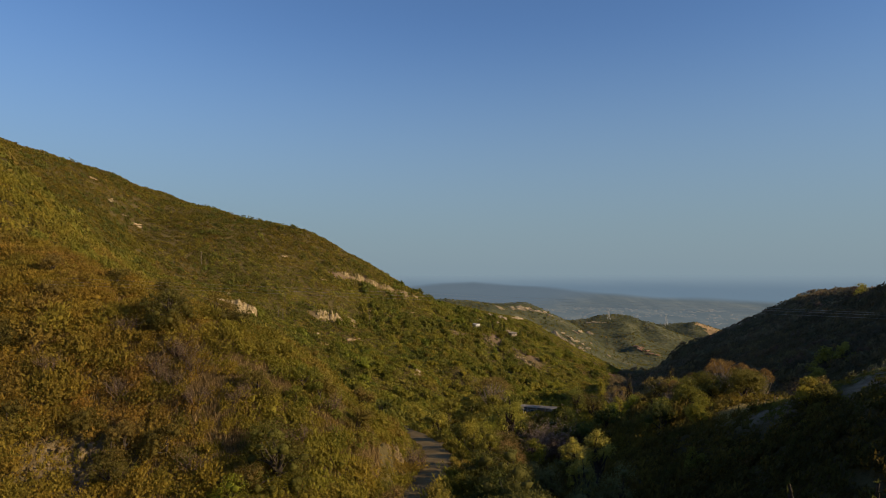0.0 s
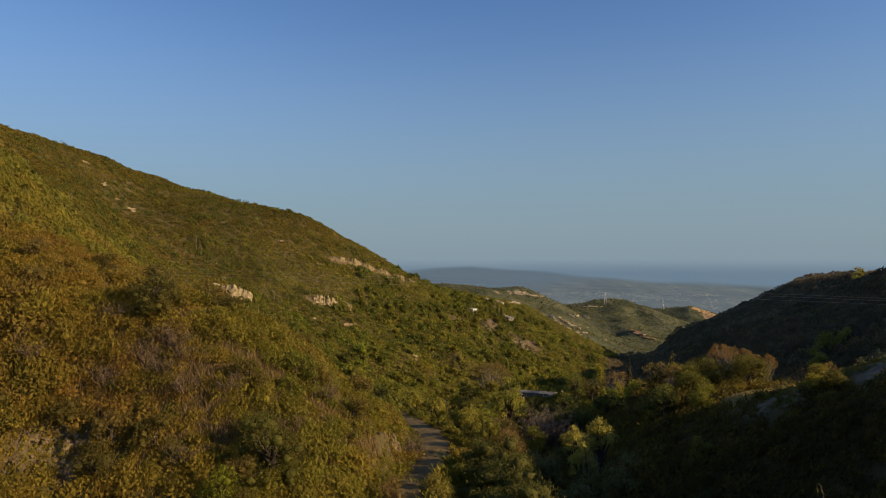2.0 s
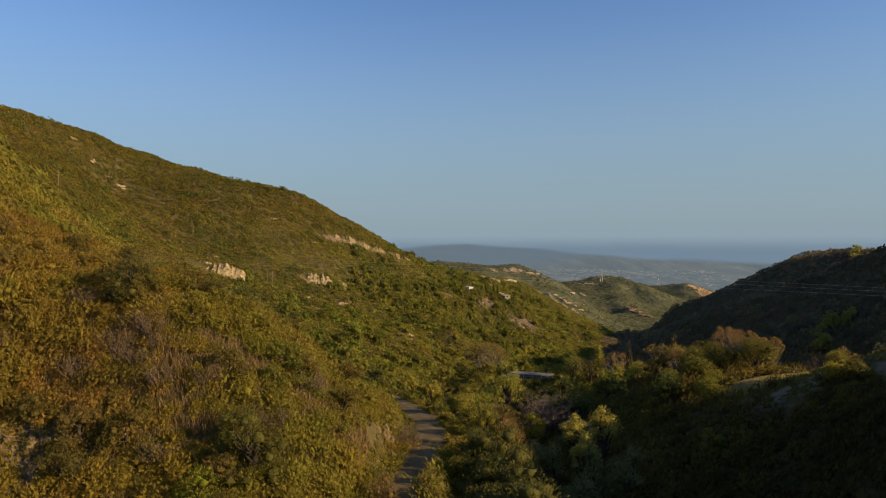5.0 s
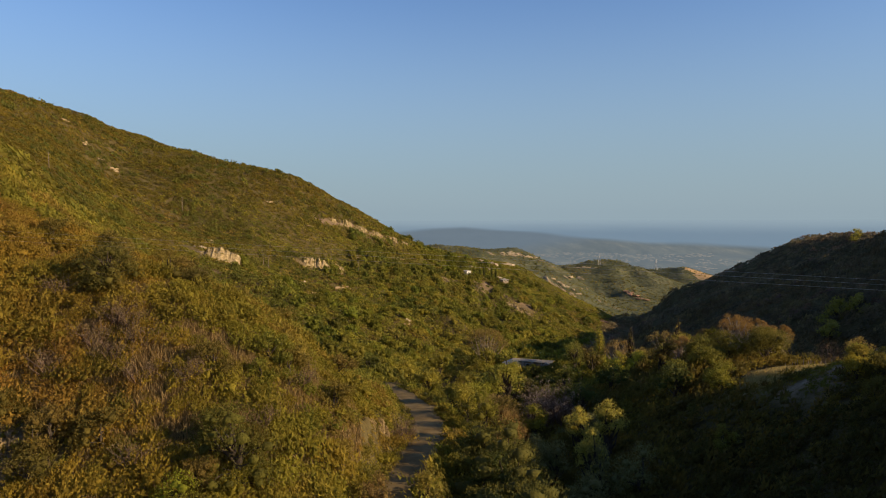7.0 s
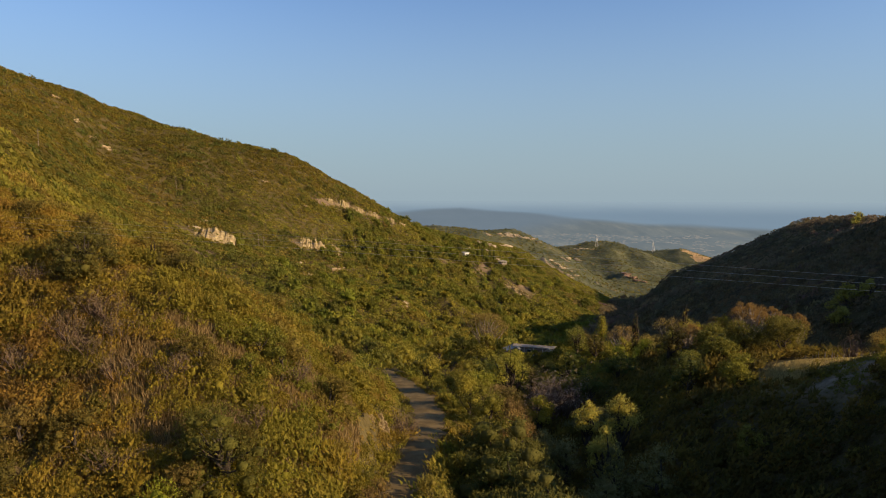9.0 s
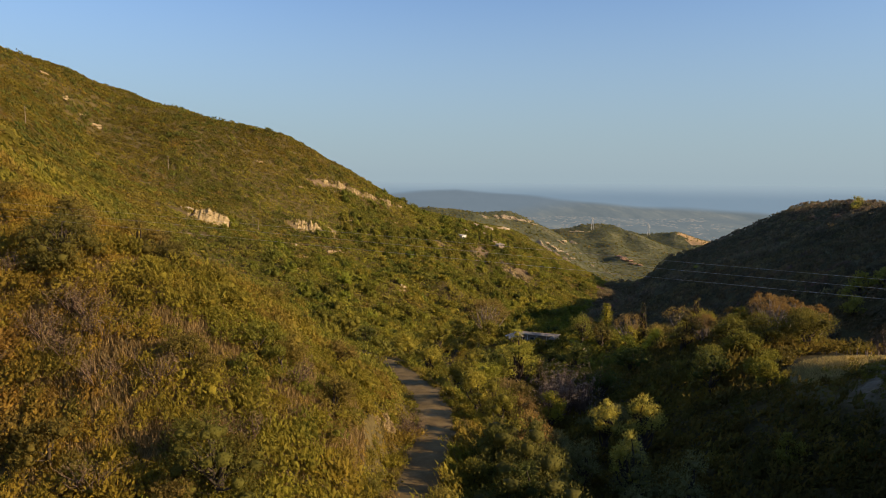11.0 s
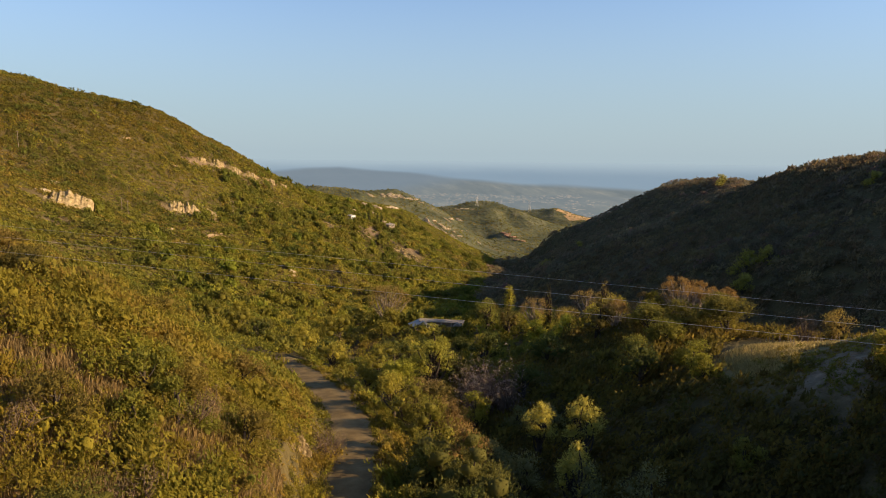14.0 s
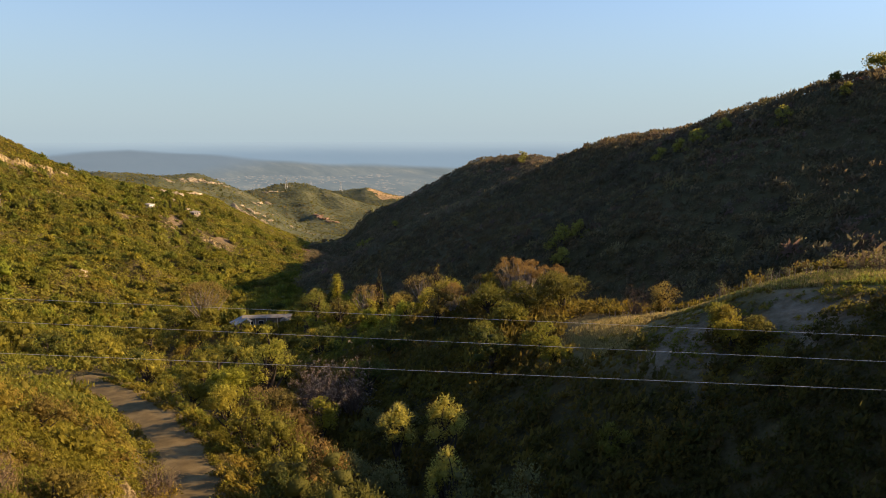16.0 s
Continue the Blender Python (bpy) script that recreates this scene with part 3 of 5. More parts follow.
SPECIES = (lambda a: a * 0.45 + a.mean(0) * 0.55)(np.array([(0.115, 0.105, 0.022), (0.150, 0.125, 0.026), (0.075, 0.085, 0.020), (0.150, 0.100, 0.035), (0.175, 0.165, 0.030), (0.050, 0.062, 0.018), (0.115, 0.085, 0.038)]))


def tint_of(x, y, mix, patch=40, seed=30):
    """Species by patches, with single plants breaking through."""
    n = len(x)
    p = np.array(mix, float) / sum(mix)
    field = np.stack([vnoise(x, y, patch * (0.7 + 0.15 * k), seed + k) + 0.5 * vnoise(x, y, patch / 4, seed + 9 + k) for k in range(len(p))], 1)
    score = field + np.log(p + 1e-6) * 0.35 + rng.gumbel(size=(n, len(p))) * 0.2
    t = SPECIES[score.argmax(1)]
    return t * (1.76, 1.64, 0.91) * rng.uniform(0.82, 1.18, (n, 1)) * rng.uniform(0.94, 1.06, (n, 3))


def jittered(x0, x1, y0, y1, step):
    gx, gy = np.meshgrid(np.arange(x0, x1, step), np.arange(y0, y1, step))
    x, y = gx.ravel() + rng.uniform(-0.5, 0.5, gx.size) * step, gy.ravel() + rng.uniform(-0.5, 0.5, gx.size) * step
    return x, y


# bare cuts on the far side of the valley: x, y, width, depth, height
CUTS = [(43, 588, 7, 10, 8.5), (47, 579, 7, 14, 9.5), (70, 580, 13, 9, 6.5), (76, 573, 11, 12, 8.5), (82, 572, 7, 8, 6), (10, 583, 14, 4, 3.2), (36, 582, 7, 4, 4.5), (65, 586, 6, 5, 5)]
RIMS = [(116, 1295, 19, 14, 7), (147, 1346, 18, 14, 9), (169, 1353, 20, 20, 11), (187, 1353, 18, 18, 9), (205, 1357, 14, 16, 8),
        (209, 1190, 11, 14, 12), (217, 1160, 13, 16, 13), (223, 1125, 11, 14, 11), (236, 1120, 13, 10, 8), (262, 1283, 10, 14, 9), (368, 1650, 12, 14, 7), (292, 1272, 11, 10, 6)]
# places without brush: x, y, radius
CLEAR = [(x, y - 1, 0.42 * w + 1.5) for x, y, w, _, _ in CUTS] + [(x, y + d * 0.6, 0.4 * w + 1.0) for x, y, w, d, _ in CUTS] + [(61, 126, 7), (66, 119, 6), (56, 121, 6), (51, 115, 4.5), (54, 109, 4.0), (50, 103, 3.5), (69.5, 110, 4.5), (71, 103, 4.5), (72.5, 96, 4), (63, 115, 4), (47, 98, 3), (33, 239, 9), (24, 241, 5),
         (31, 612, 6), (47, 604, 8), (60, 616, 5), (79, 584, 9), (47, 594, 7), (15, 588, 5), (-148, 434, 9), (-141, 434, 10), (-132, 434, 9), (-126, 404, 4), (-98, 525, 8), (-91, 525, 9), (-82, 529, 8), (-86, 467, 4), (-66, 497, 4), (14, 591, 3), (-7.6, 118, 1.6), (-9.0, 115, 1.3), (-15.6, 90.8, 1.1), (-13.8, 91.2, 1.1), (-13, 93.4, 1.1), (-44, 84.5, 4.8), (-49, 83.5, 3.8), (-39.5, 84, 3.2), (64, 620, 5), (62, 132, 5), (57, 131, 4)]


def knoll_face(x, y):
    return ((x > 48) & (x < 70) & (y > 91) & (y < 120)) | ((x > 60) & (x < 74) & (y > 80) & (y < 100))


def open_ground(x, y):
    keep = road_near(x, y)[0] > 3.9 + 0.7 * vnoise(x, y, 5, 56)
    keep &= near_line(LEDGE, x, y) > 4 + 2 * vnoise(x, y, 6, 55)
    keep &= knoll_strip(x, y) > np.where(y < 116, 7.0, 5.5) + 1.5 * vnoise(x, y, 4, 51)
    keep &= ~knoll_face(x, y) | (vnoise(x, y, 7, 52) + 0.5 * vnoise(x, y, 3, 53) > 0.3)
    for cx, cy, r in CLEAR:
        keep &= np.hypot(x - cx, y - cy) > r * (0.8 + 0.35 * vnoise(x, y, 3, 50))
    return keep


def brush(name, area, step, rad, templates, mix, label, where=None, patch=40, rise=0.9, gap=-2.0, hue=(1, 1, 1), lie=0.85):
    x, y = jittered(*area, step)
    keep = open_ground(x, y) & (vnoise(x, y, step * 4, 77) + rng.uniform(-0.3, 0.3, len(x)) > gap)
    if where is not None:
        keep &= where(x, y)
    x, y = x[keep], y[keep]
    big = np.clip(0.42 + 0.42 * vnoise(x, y, step * 7, 60) + 0.16 * rng.exponential(1, len(x)) + rng.normal(0, 0.15, len(x)), 0, 1.5)
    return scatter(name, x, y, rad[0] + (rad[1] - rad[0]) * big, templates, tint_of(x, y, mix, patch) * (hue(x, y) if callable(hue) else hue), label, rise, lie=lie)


g = np.random.default_rng(11)
NEAR = [shrub_template(g, 9, 600, 0.10, core=0.42) for _ in range(10)]
SCRUB = [shrub_template(g, 3, 84, 0.20, core=0.5) for _ in range(7)]
SLOPE = [shrub_template(g, 6, 190, 0.155, core=0.5) for _ in range(8)]
MIDDLE = [shrub_template(g, 3, 66, 0.22, core=0.5) for _ in range(8)]
FAR = [shrub_template(g, 3, 36, 0.35, core=0) for _ in range(9)]
DISTANT = [shrub_template(g, 2, 14, 0.6, core=0) for _ in range(5)]

def short_of_left_crest(x, y):
    return y < np.interp(x, (-420, -332, -293, -250, -180, -111, -68, -28, 40, 110), (440, 500, 548, 630, 661, 667, 712, 755, 815, 835)) + 22 + 70 * np.clip((-190 - x) / 60, 0, 1)


def short_of_right_crest(x, y):
    return x < np.interp(y, (60, 198, 268, 374, 494, 600, 700, 785), (256, 252, 254, 288, 332, 400, 457, 473)) + 18


def face(x, y):
    return (x > -78) & (x < -5) & (y > 74) & (y < 124)


brush("chaparral", (-78, -5, 74, 124), 1.9, (0.9, 2.9), NEAR, (4, 3, 1.6, 3, 1, 0.6, 1), "dense olive and rust chaparral shrubs on a sunlit canyon slope", patch=18, where=lambda x, y: x > -0.72 * y - 2, lie=0.55,
      hue=lambda x, y: np.array((1.08, 1.05, 1.0)) + np.clip((-24 - x) / 18, 0, 1)[:, None] * (0.14, -0.03, 0.06))
brush("slope_scrub", (-125, 9, 62, 152), 2.8, (1.3, 2.5), SLOPE, (4, 3, 1.6, 3, 1, 0.6, 1), "chaparral shrubs round the shoulder of a canyon slope", patch=18,
      where=lambda x, y: ~face(x, y) & (x > -0.7 * y - 30), hue=(1.06, 1.06, 1.05))
brush("wash_scrub", (-130, 62, -45, 62), 5.0, (1.6, 3.2), FAR, (4, 3, 2, 2, 1, 1, 1), "scrub in the dry wash below the canyon slope", patch=30, where=lambda x, y: (x < 9) | (y < 52))
# creek and gorge: dark species, with shade also painted into the tint
brush("creek_scrub", (9, 104, 92, 182), 2.35, (1.2, 2.6), SCRUB, (2.5, 0.6, 3, 0.5, 1.0, 4, 0.2), "dark green scrub along a shaded creek bed, its tint lowered for shade", patch=22, hue=(0.76, 0.65, 0.9))
brush("gorge_scrub", (9, 75, 52, 92), 1.95, (1.2, 2.1), SCRUB, (1.5, 0.3, 3, 0.2, 0.4, 5, 0.1), "dense dark scrub on a shaded gorge side, its tint lowered for shade", patch=22, hue=(0.6, 0.53, 0.75),
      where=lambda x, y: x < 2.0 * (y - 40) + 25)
# past x 92 the tint carries the right hill's shade and haze
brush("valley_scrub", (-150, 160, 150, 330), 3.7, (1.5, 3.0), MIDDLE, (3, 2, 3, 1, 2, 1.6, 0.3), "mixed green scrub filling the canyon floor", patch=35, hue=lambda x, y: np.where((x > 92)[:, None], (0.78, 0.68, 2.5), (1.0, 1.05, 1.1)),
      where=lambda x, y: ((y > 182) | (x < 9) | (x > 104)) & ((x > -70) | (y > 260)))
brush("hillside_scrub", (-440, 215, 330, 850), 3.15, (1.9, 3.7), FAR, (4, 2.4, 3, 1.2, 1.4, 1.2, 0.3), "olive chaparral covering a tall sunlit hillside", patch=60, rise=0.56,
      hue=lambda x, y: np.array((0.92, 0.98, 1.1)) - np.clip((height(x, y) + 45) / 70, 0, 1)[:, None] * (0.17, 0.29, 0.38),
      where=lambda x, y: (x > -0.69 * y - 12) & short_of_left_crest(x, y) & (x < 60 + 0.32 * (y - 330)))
brush("shoulder_scrub", (-330, -66, 148, 332), 3.5, (1.4, 3.6), FAR, (4, 3, 1.6, 2.4, 1, 0.8, 0.6), "olive brown chaparral on a rounded hill shoulder", patch=50, rise=0.6, hue=(0.9, 0.9, 0.95),
      where=lambda x, y: (x > -0.72 * y - 40) & ((y < 262) | (x < -148)))
# slate tint: the hill's shade and haze are put into the leaf colour
brush("near_hill_scrub", (96, 330, -40, 400), 4.0, (1.8, 3.4), FAR, (3, 1, 3, 0.6, 0.8, 2.5, 0.2), "dark hillside scrub above a gully, shade and haze in its tint", patch=60, hue=(0.78, 0.68, 2.5),
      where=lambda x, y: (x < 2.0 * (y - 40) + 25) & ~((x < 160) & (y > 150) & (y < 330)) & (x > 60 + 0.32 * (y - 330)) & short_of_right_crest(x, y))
# farther slope: still more blue in the tint to paint haze
brush("shaded_hill_scrub", (96, 560, -40, 930), 5.6, (2.1, 4.0), FAR, (3, 1, 3, 0.6, 0.8, 2.5, 0.2), "dark scrub on a hill in shade, haze put into its tint", patch=60, hue=(0.98, 0.86, 3.4),
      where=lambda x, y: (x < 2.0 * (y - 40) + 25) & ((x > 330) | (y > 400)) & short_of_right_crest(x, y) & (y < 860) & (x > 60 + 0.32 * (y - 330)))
# tint paints distance haze: blue raised, red and green lowered
brush("far_ridge_scrub", (-150, 960, 840, 2200), 9.6, (1.7, 3.8), DISTANT, (3, 1.5, 3, 1, 0.8, 2, 0.4), "scrub on distant ridges, haze put into its tint", patch=160, rise=0.6, hue=(0.86, 0.88, 1.4), where=lambda x, y: (x > -0.03 * y) & (x < 0.5 * y - 40))


x, y = jittered(-54, -34, 77, 90, 0.8)
keep = vnoise(x, y, 3, 57) + rng.uniform(-0.5, 0.5, len(x)) > 0.05
x, y = x[keep], y[keep]
ox, oy = jittered(-16, -6, 92, 120, 0.8)
more = (vnoise(ox, oy, 3, 58) + rng.uniform(-0.5, 0.5, len(ox)) > 0.0) & (road_near(ox, oy)[0] > 4)
x, y = np.concatenate([x, ox[more]]), np.concatenate([y, oy[more]])
scatter("bank_tussocks", x, y, rng.uniform(0.2, 0.7, len(x)), MIDDLE, tint_of(x, y, (2, 2, 0.5, 4, 0.5, 0.2, 3), 9) * (1.3, 1.15, 1.1), "dry brown tussocks on a crumbling bank", 1.0)
x, y = jittered(46, 76, 78, 122, 0.95)
keep = knoll_face(x, y) & (knoll_strip(x, y) > 3.5) & (vnoise(x, y, 4, 54) + rng.uniform(-0.5, 0.5, len(x)) > -0.1)
x, y = x[keep], y[keep]
scatter("tussocks", x, y, rng.uniform(0.25, 0.85, len(x)), MIDDLE, tint_of(x, y, (1, 1, 1, 3, 0.5, 1, 3), 9), "low brown tussocks on a half-bare bank", 0.8)


# darker rounded bushes dotted over the tall hillside
x, y = rng.uniform(-330, 20, 2200), rng.uniform(340, 660, 2200)
keep = open_ground(x, y) & short_of_left_crest(x, y) & (x > -0.69 * y - 12) & (vnoise(x, y, 38, 64) + 0.6 * vnoise(x, y, 12, 65) > 0.12)
x, y = x[keep], y[keep]
scatter("hillside_bushes", x, y, rng.uniform(2.2, 4.2, len(x)), FAR, tint_of(x, y, (1, 0.2, 3, 0.2, 0.2, 5, 0.1), 20) * (0.72, 0.8, 1.0), "dark rounded bushes dotted over a sunlit hillside", 0.8)
# brush closing the lower gorge side under the knoll, shade painted into its tint
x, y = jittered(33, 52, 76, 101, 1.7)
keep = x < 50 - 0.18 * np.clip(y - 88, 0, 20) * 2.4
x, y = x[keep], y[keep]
scatter("gorge_brush", x, y, rng.uniform(0.8, 1.7, len(x)), SCRUB, tint_of(x, y, (1.5, 0.3, 3, 0.2, 0.4, 5, 0.1), 12) * (0.5, 0.45, 0.7), "dense dark brush under a half-bare knoll, its tint lowered for shade", 0.8)


# ragged bushes along the road's edges
t = rng.uniform(60, 200, 620)
x = np.interp(t, ROADLINE[:, 1], ROADLINE[:, 0]) + np.where(rng.uniform(size=620) < 0.55, -1, 1) * (2.9 + rng.exponential(0.9, 620))
scatter("verge_scrub", x, t, rng.uniform(0.4, 1.25, 620) * np.clip(abs(x - np.interp(t, ROADLINE[:, 1], ROADLINE[:, 0])) - 2.3, 0.35, 1), MIDDLE, tint_of(x, t, (3, 2, 2, 2, 1.5, 1, 1), 12), "low olive bushes along a dirt road", 0.9)


# ---- trees ----
def limb(a, b, bend, g, k=5):
    a, b = np.array(a, float), np.array(b, float)
    s = np.linspace(0, 1, k)[:, None]
    side = g.normal(size=3) * bend
    return a + (b - a) * s + np.sin(s * math.pi) * side


def tree(name, x, y, h, r, tint, label, seed, lumps=9, n=900, leaf=0.3, form="round", bare=0.25, core=0.62, trunk_r=None, category="tree", squash=0.8, fat=1.0):
    """A rooted trunk with limbs and a crown of leaf sprays round the limb ends."""
    g = np.random.default_rng(seed)
    z = float(height(np.array([x]), np.array([y]))[0])
    root = new(name)
    root.location = (x, y, z)
    if form == "round":
        ang, rad = g.uniform(0, 2 * math.pi, lumps), r * np.sqrt(g.uniform(0.02, 0.55, lumps))
        c = np.column_stack([np.cos(ang) * rad, np.sin(ang) * rad, h * g.uniform(bare + 0.2, 0.84, lumps)])
        c[:, 2] -= (rad / r) ** 2 * h * 0.18
        w = fat * r * g.uniform(0.30, 0.5, lumps) * min(1, (13 / lumps) ** 0.5)
        c[0], w[0] = (0, 0, h - w[0]), w[0]
    elif form == "column":
        s = np.linspace(bare, 0.93, lumps)
        c = np.column_stack([g.normal(0, 0.1 * r, lumps), g.normal(0, 0.1 * r, lumps), s * h])
        w = r * (0.25 + 0.75 * np.sin(np.clip((1 - s) * 1.5 + 0.12, 0, 1) * math.pi / 2)) * g.uniform(0.85, 1.1, lumps)
    elif form == "vase":                   # upswept limbs, leaves at their ends only
        ang, u = g.uniform(0, 2 * math.pi, lumps), np.sqrt(g.uniform(0.03, 1, lumps))
        c = np.column_stack([np.cos(ang) * u * r, np.sin(ang) * u * r, h * (0.93 - 0.42 * u ** 2 * g.uniform(0.5, 1.2, lumps))])
        w = r * g.uniform(0.15, 0.27, lumps)
    else:                                  # cone of tiers
        s = np.linspace(bare, 0.97, lumps)
        ang = np.arange(lumps) * 2.4
        c = np.column_stack([np.cos(ang) * r * (1 - s) * 0.6, np.sin(ang) * r * (1 - s) * 0.6, s * h])
        w = np.maximum(r * (1.02 - s) * g.uniform(0.6, 0.85, lumps), 0.18)
    tr = trunk_r or 0.035 * h + 0.05
    wood = [tube(limb((0, 0, -0.6), (g.normal(0, 0.05 * h), g.normal(0, 0.05 * h), h * 0.62), 0.03 * h, g, 6), np.linspace(tr * 1.3, tr * 0.4, 6), 7)]
    for q in c:
        low = (0.05, 0.35) if form == "vase" else (0.35, 0.7)
        foot = (g.normal(0, 0.02 * h), g.normal(0, 0.02 * h), min(q[2] * g.uniform(*low), h * 0.6))
        wood.append(tube(limb(foot, q, 0.04 * h, g), np.linspace(tr * 0.45, tr * 0.1, 5), 5))
    part("trunk", mesh_from("trunk", *merged(wood), PALEBARK if form == "vase" else BARK, smooth=True), None, root)
    pieces = []
    iv, jf = ico()
    if core:
        for q, k in zip(c, w):
            pieces.append((iv * (k * core * g.uniform(0.5, 1.05, (len(iv), 1))) * (1, 1, squash) + q, jf))
    pieces.append(tufts(c, w, int(n * 2.1), leaf * 0.74, g, squash, -0.8))
    V, F = merged(pieces)
    T = np.array(tint) * (1.62, 1.46, 1.0) * g.uniform(0.9, 1.1, (len(V), 1))
    part("crown", mesh_from("crown", V, F, LEAF, T), None, root)
    return tagged(root, label, category)


def bare_tree(name, x, y, h, r, label, seed, n=34, category="tree", tint=(0.17, 0.115, 0.085), leaves=120):
    """Leafless brush: a fan of thin forking stems with a thin haze of dry twigs."""
    g = np.random.default_rng(seed)
    z = float(height(np.array([x]), np.array([y]))[0])
    root = new(name)
    root.location = (x, y, z)
    wood, tips = [], []
    for _ in range(n):
        a = g.uniform(0, 2 * math.pi)
        b = r * math.sqrt(g.uniform(0.05, 1))
        tip = np.array((math.cos(a) * b, math.sin(a) * b, h * g.uniform(0.55, 1.0) * (1 - 0.25 * (b / r) ** 2)))
        foot = tip * (0.12, 0.12, 0) + (0, 0, -0.2)
        path = limb(foot, tip, 0.05 * h, g)
        wood.append(tube(path, np.linspace(0.05 + 0.008 * h, 0.015, 5), 4))
        for _ in range(3):
            q = path[g.integers(2, 5)]
            e = q + g.normal(size=3) * (0.16 * h) + (0, 0, 0.12 * h)
            wood.append(tube(np.array([q, (q + e) / 2 + g.normal(size=3) * 0.05, e]), (0.03, 0.02, 0.01), 3))
            tips.append(e)
    part("trunk", mesh_from("trunk", *merged(wood), TWIG), None, root)
    tv, tf = tufts(np.array(tips), np.full(len(tips), 0.35), int(leaves * 1.5), 0.15, g, 1, -1)
    part("crown", mesh_from("crown", tv, tf, LEAF, np.array(tint) * g.uniform(0.8, 1.2, (len(tv), 1))), None, root)
    return tagged(root, label, category)


OLIVE, PALE, DARK, RUST, GOLD = (0.11, 0.105, 0.022), (0.24, 0.225, 0.06), (0.05, 0.06, 0.018), (0.14, 0.095, 0.04), (0.18, 0.165, 0.034)
# silvery willows by the creek
tree("willow_tree", 26.5, 115.8, 11.0, 2.7, PALE, "pale yellow-green willow with a rounded crown", 1, lumps=14, n=1500, leaf=0.24, bare=0.42, core=0.58)
tree("willow_tree", 23.5, 123, 9.6, 2.5, PALE, "pale yellow-green willow with a rounded crown", 2, lumps=13, n=1300, leaf=0.24, bare=0.4, core=0.58)
tree("willow_tree", 21.8, 106.5, 9.5, 2.5, PALE, "pale willow half in shade", 3, lumps=13, n=1300, leaf=0.24, bare=0.3, core=0.58)
tree("cottonwood_tree", 15.4, 160, 17.0, 4.5, (0.205, 0.205, 0.045), "rounded golden-green cottonwood above the creek", 4, lumps=26, n=3000, leaf=0.27, bare=0.3, core=0.5)
tree("cottonwood_tree", 12.5, 150, 8, 4.2, (0.15, 0.115, 0.06), "half-bare russet cottonwood beside the creek", 5, lumps=12, n=1700, leaf=0.32)
tree("cottonwood_tree", 10, 168, 9, 4.6, (0.19, 0.20, 0.035), "leafy green cottonwood beside the creek", 6, lumps=13, n=1800, leaf=0.32)
tree("oak_tree", 13, 138, 8.5, 4.6, (0.135, 0.095, 0.045), "broad oak with dry russet leaves", 7, lumps=14, n=2000, leaf=0.28)
tree("oak_tree", 19, 141, 8, 3.2, (0.20, 0.19, 0.035), "yellow-green oak beside a grey thicket", 8, n=1300, leaf=0.28)
# canyon-floor oaks along the road
for i, (x, y, h, r, t) in enumerate([(8.5, 124, 11.5, 4.4, OLIVE), (11, 115, 11, 3.8, RUST), (6, 112, 9, 3.2, DARK), (6, 145, 9, 3.6, GOLD), (8, 135, 11, 4.0, OLIVE),
                                     (3.5, 165, 7, 3.6, OLIVE), (8, 185, 9, 4.5, OLIVE), (-2, 190, 8, 4.5, GOLD), (3, 106, 6, 2.8, OLIVE), (8, 99, 11, 3.6, DARK),
                                     (30, 150, 8, 4, DARK), (14, 205, 10, 5, DARK), (-8, 225, 9, 5, GOLD), (2, 240, 10, 5.5, OLIVE), (22, 215, 9, 5, DARK),
                                     (34, 190, 9, 4.6, DARK), (40, 165, 8, 4.2, DARK), (-22, 240, 9, 5, DARK), (-30, 265, 10, 6, OLIVE), (10, 275, 11, 6, GOLD)]):
    tree("oak_tree", x, y, h, r, (t[0] * 1.15, t[1] * 1.15, t[2] * 1.15), "spreading live oak with a dense olive crown" if t is not RUST else "live oak with dry rust-brown leaves", 20 + i, lumps=11, n=1300, leaf=0.28, core=0.56)
for i, (x, y, h, r) in enumerate([(7.5, 91, 9.5, 3.4), (9, 85, 10, 3.6), (4.5, 95.5, 7, 2.6), (7, 105, 8.5, 3.0), (8.5, 79, 10, 3.6)]):
    tree("oak_tree", x, y, h, r, (0.075, 0.075, 0.022), "dark live oak shading the dirt road", 190 + i, lumps=13, n=1300, leaf=0.27, core=0.56)
for i, (x, y, h, r) in enumerate([(6.2, 81, 9.5, 4.2), (6.8, 87, 10, 4.2), (5.8, 92.5, 8.5, 4.0), (6.4, 98.5, 9.5, 4.2), (6.2, 104, 9, 4.0), (6.8, 110, 10, 4.2), (6.4, 116, 9.0, 3.8), (6, 75, 9, 3.8)]):
    tree("oak_tree", x, y, h, r, (0.085, 0.085, 0.024), "dark live oak shading the dirt road", 700 + i, lumps=18, n=1500, leaf=0.3, core=0.8, bare=-0.05, fat=1.3)
for i, (x, y, h, r) in enumerate([(18, 113, 7.5, 3.4), (22, 104.5, 8, 3.6), (26, 98, 7, 3.4), (15.5, 119, 7, 3.0), (27, 131, 5.5, 3.0), (25, 138, 5.0, 2.8), (19, 96, 7.5, 3.6)]):
    tree("willow_tree", x, y, h, r, (0.125, 0.125, 0.062), "grey-green willow in the shade of the creek bed", 720 + i, lumps=14, n=1200, leaf=0.27, core=0.5, bare=-0.05)
for i, (x, y) in enumerate([(10.6, 78), (10.2, 84), (11, 90), (10.4, 96), (11, 101.5), (10.4, 107), (11.2, 113)]):
    tree("oak_tree", x, y, 11.0 + (i % 3) * 0.6, 4.0, (0.08, 0.08, 0.024), "tall dark live oak between a road and a creek", 740 + i, lumps=18, n=1400, leaf=0.32, core=0.8, bare=0.0, fat=1.3)
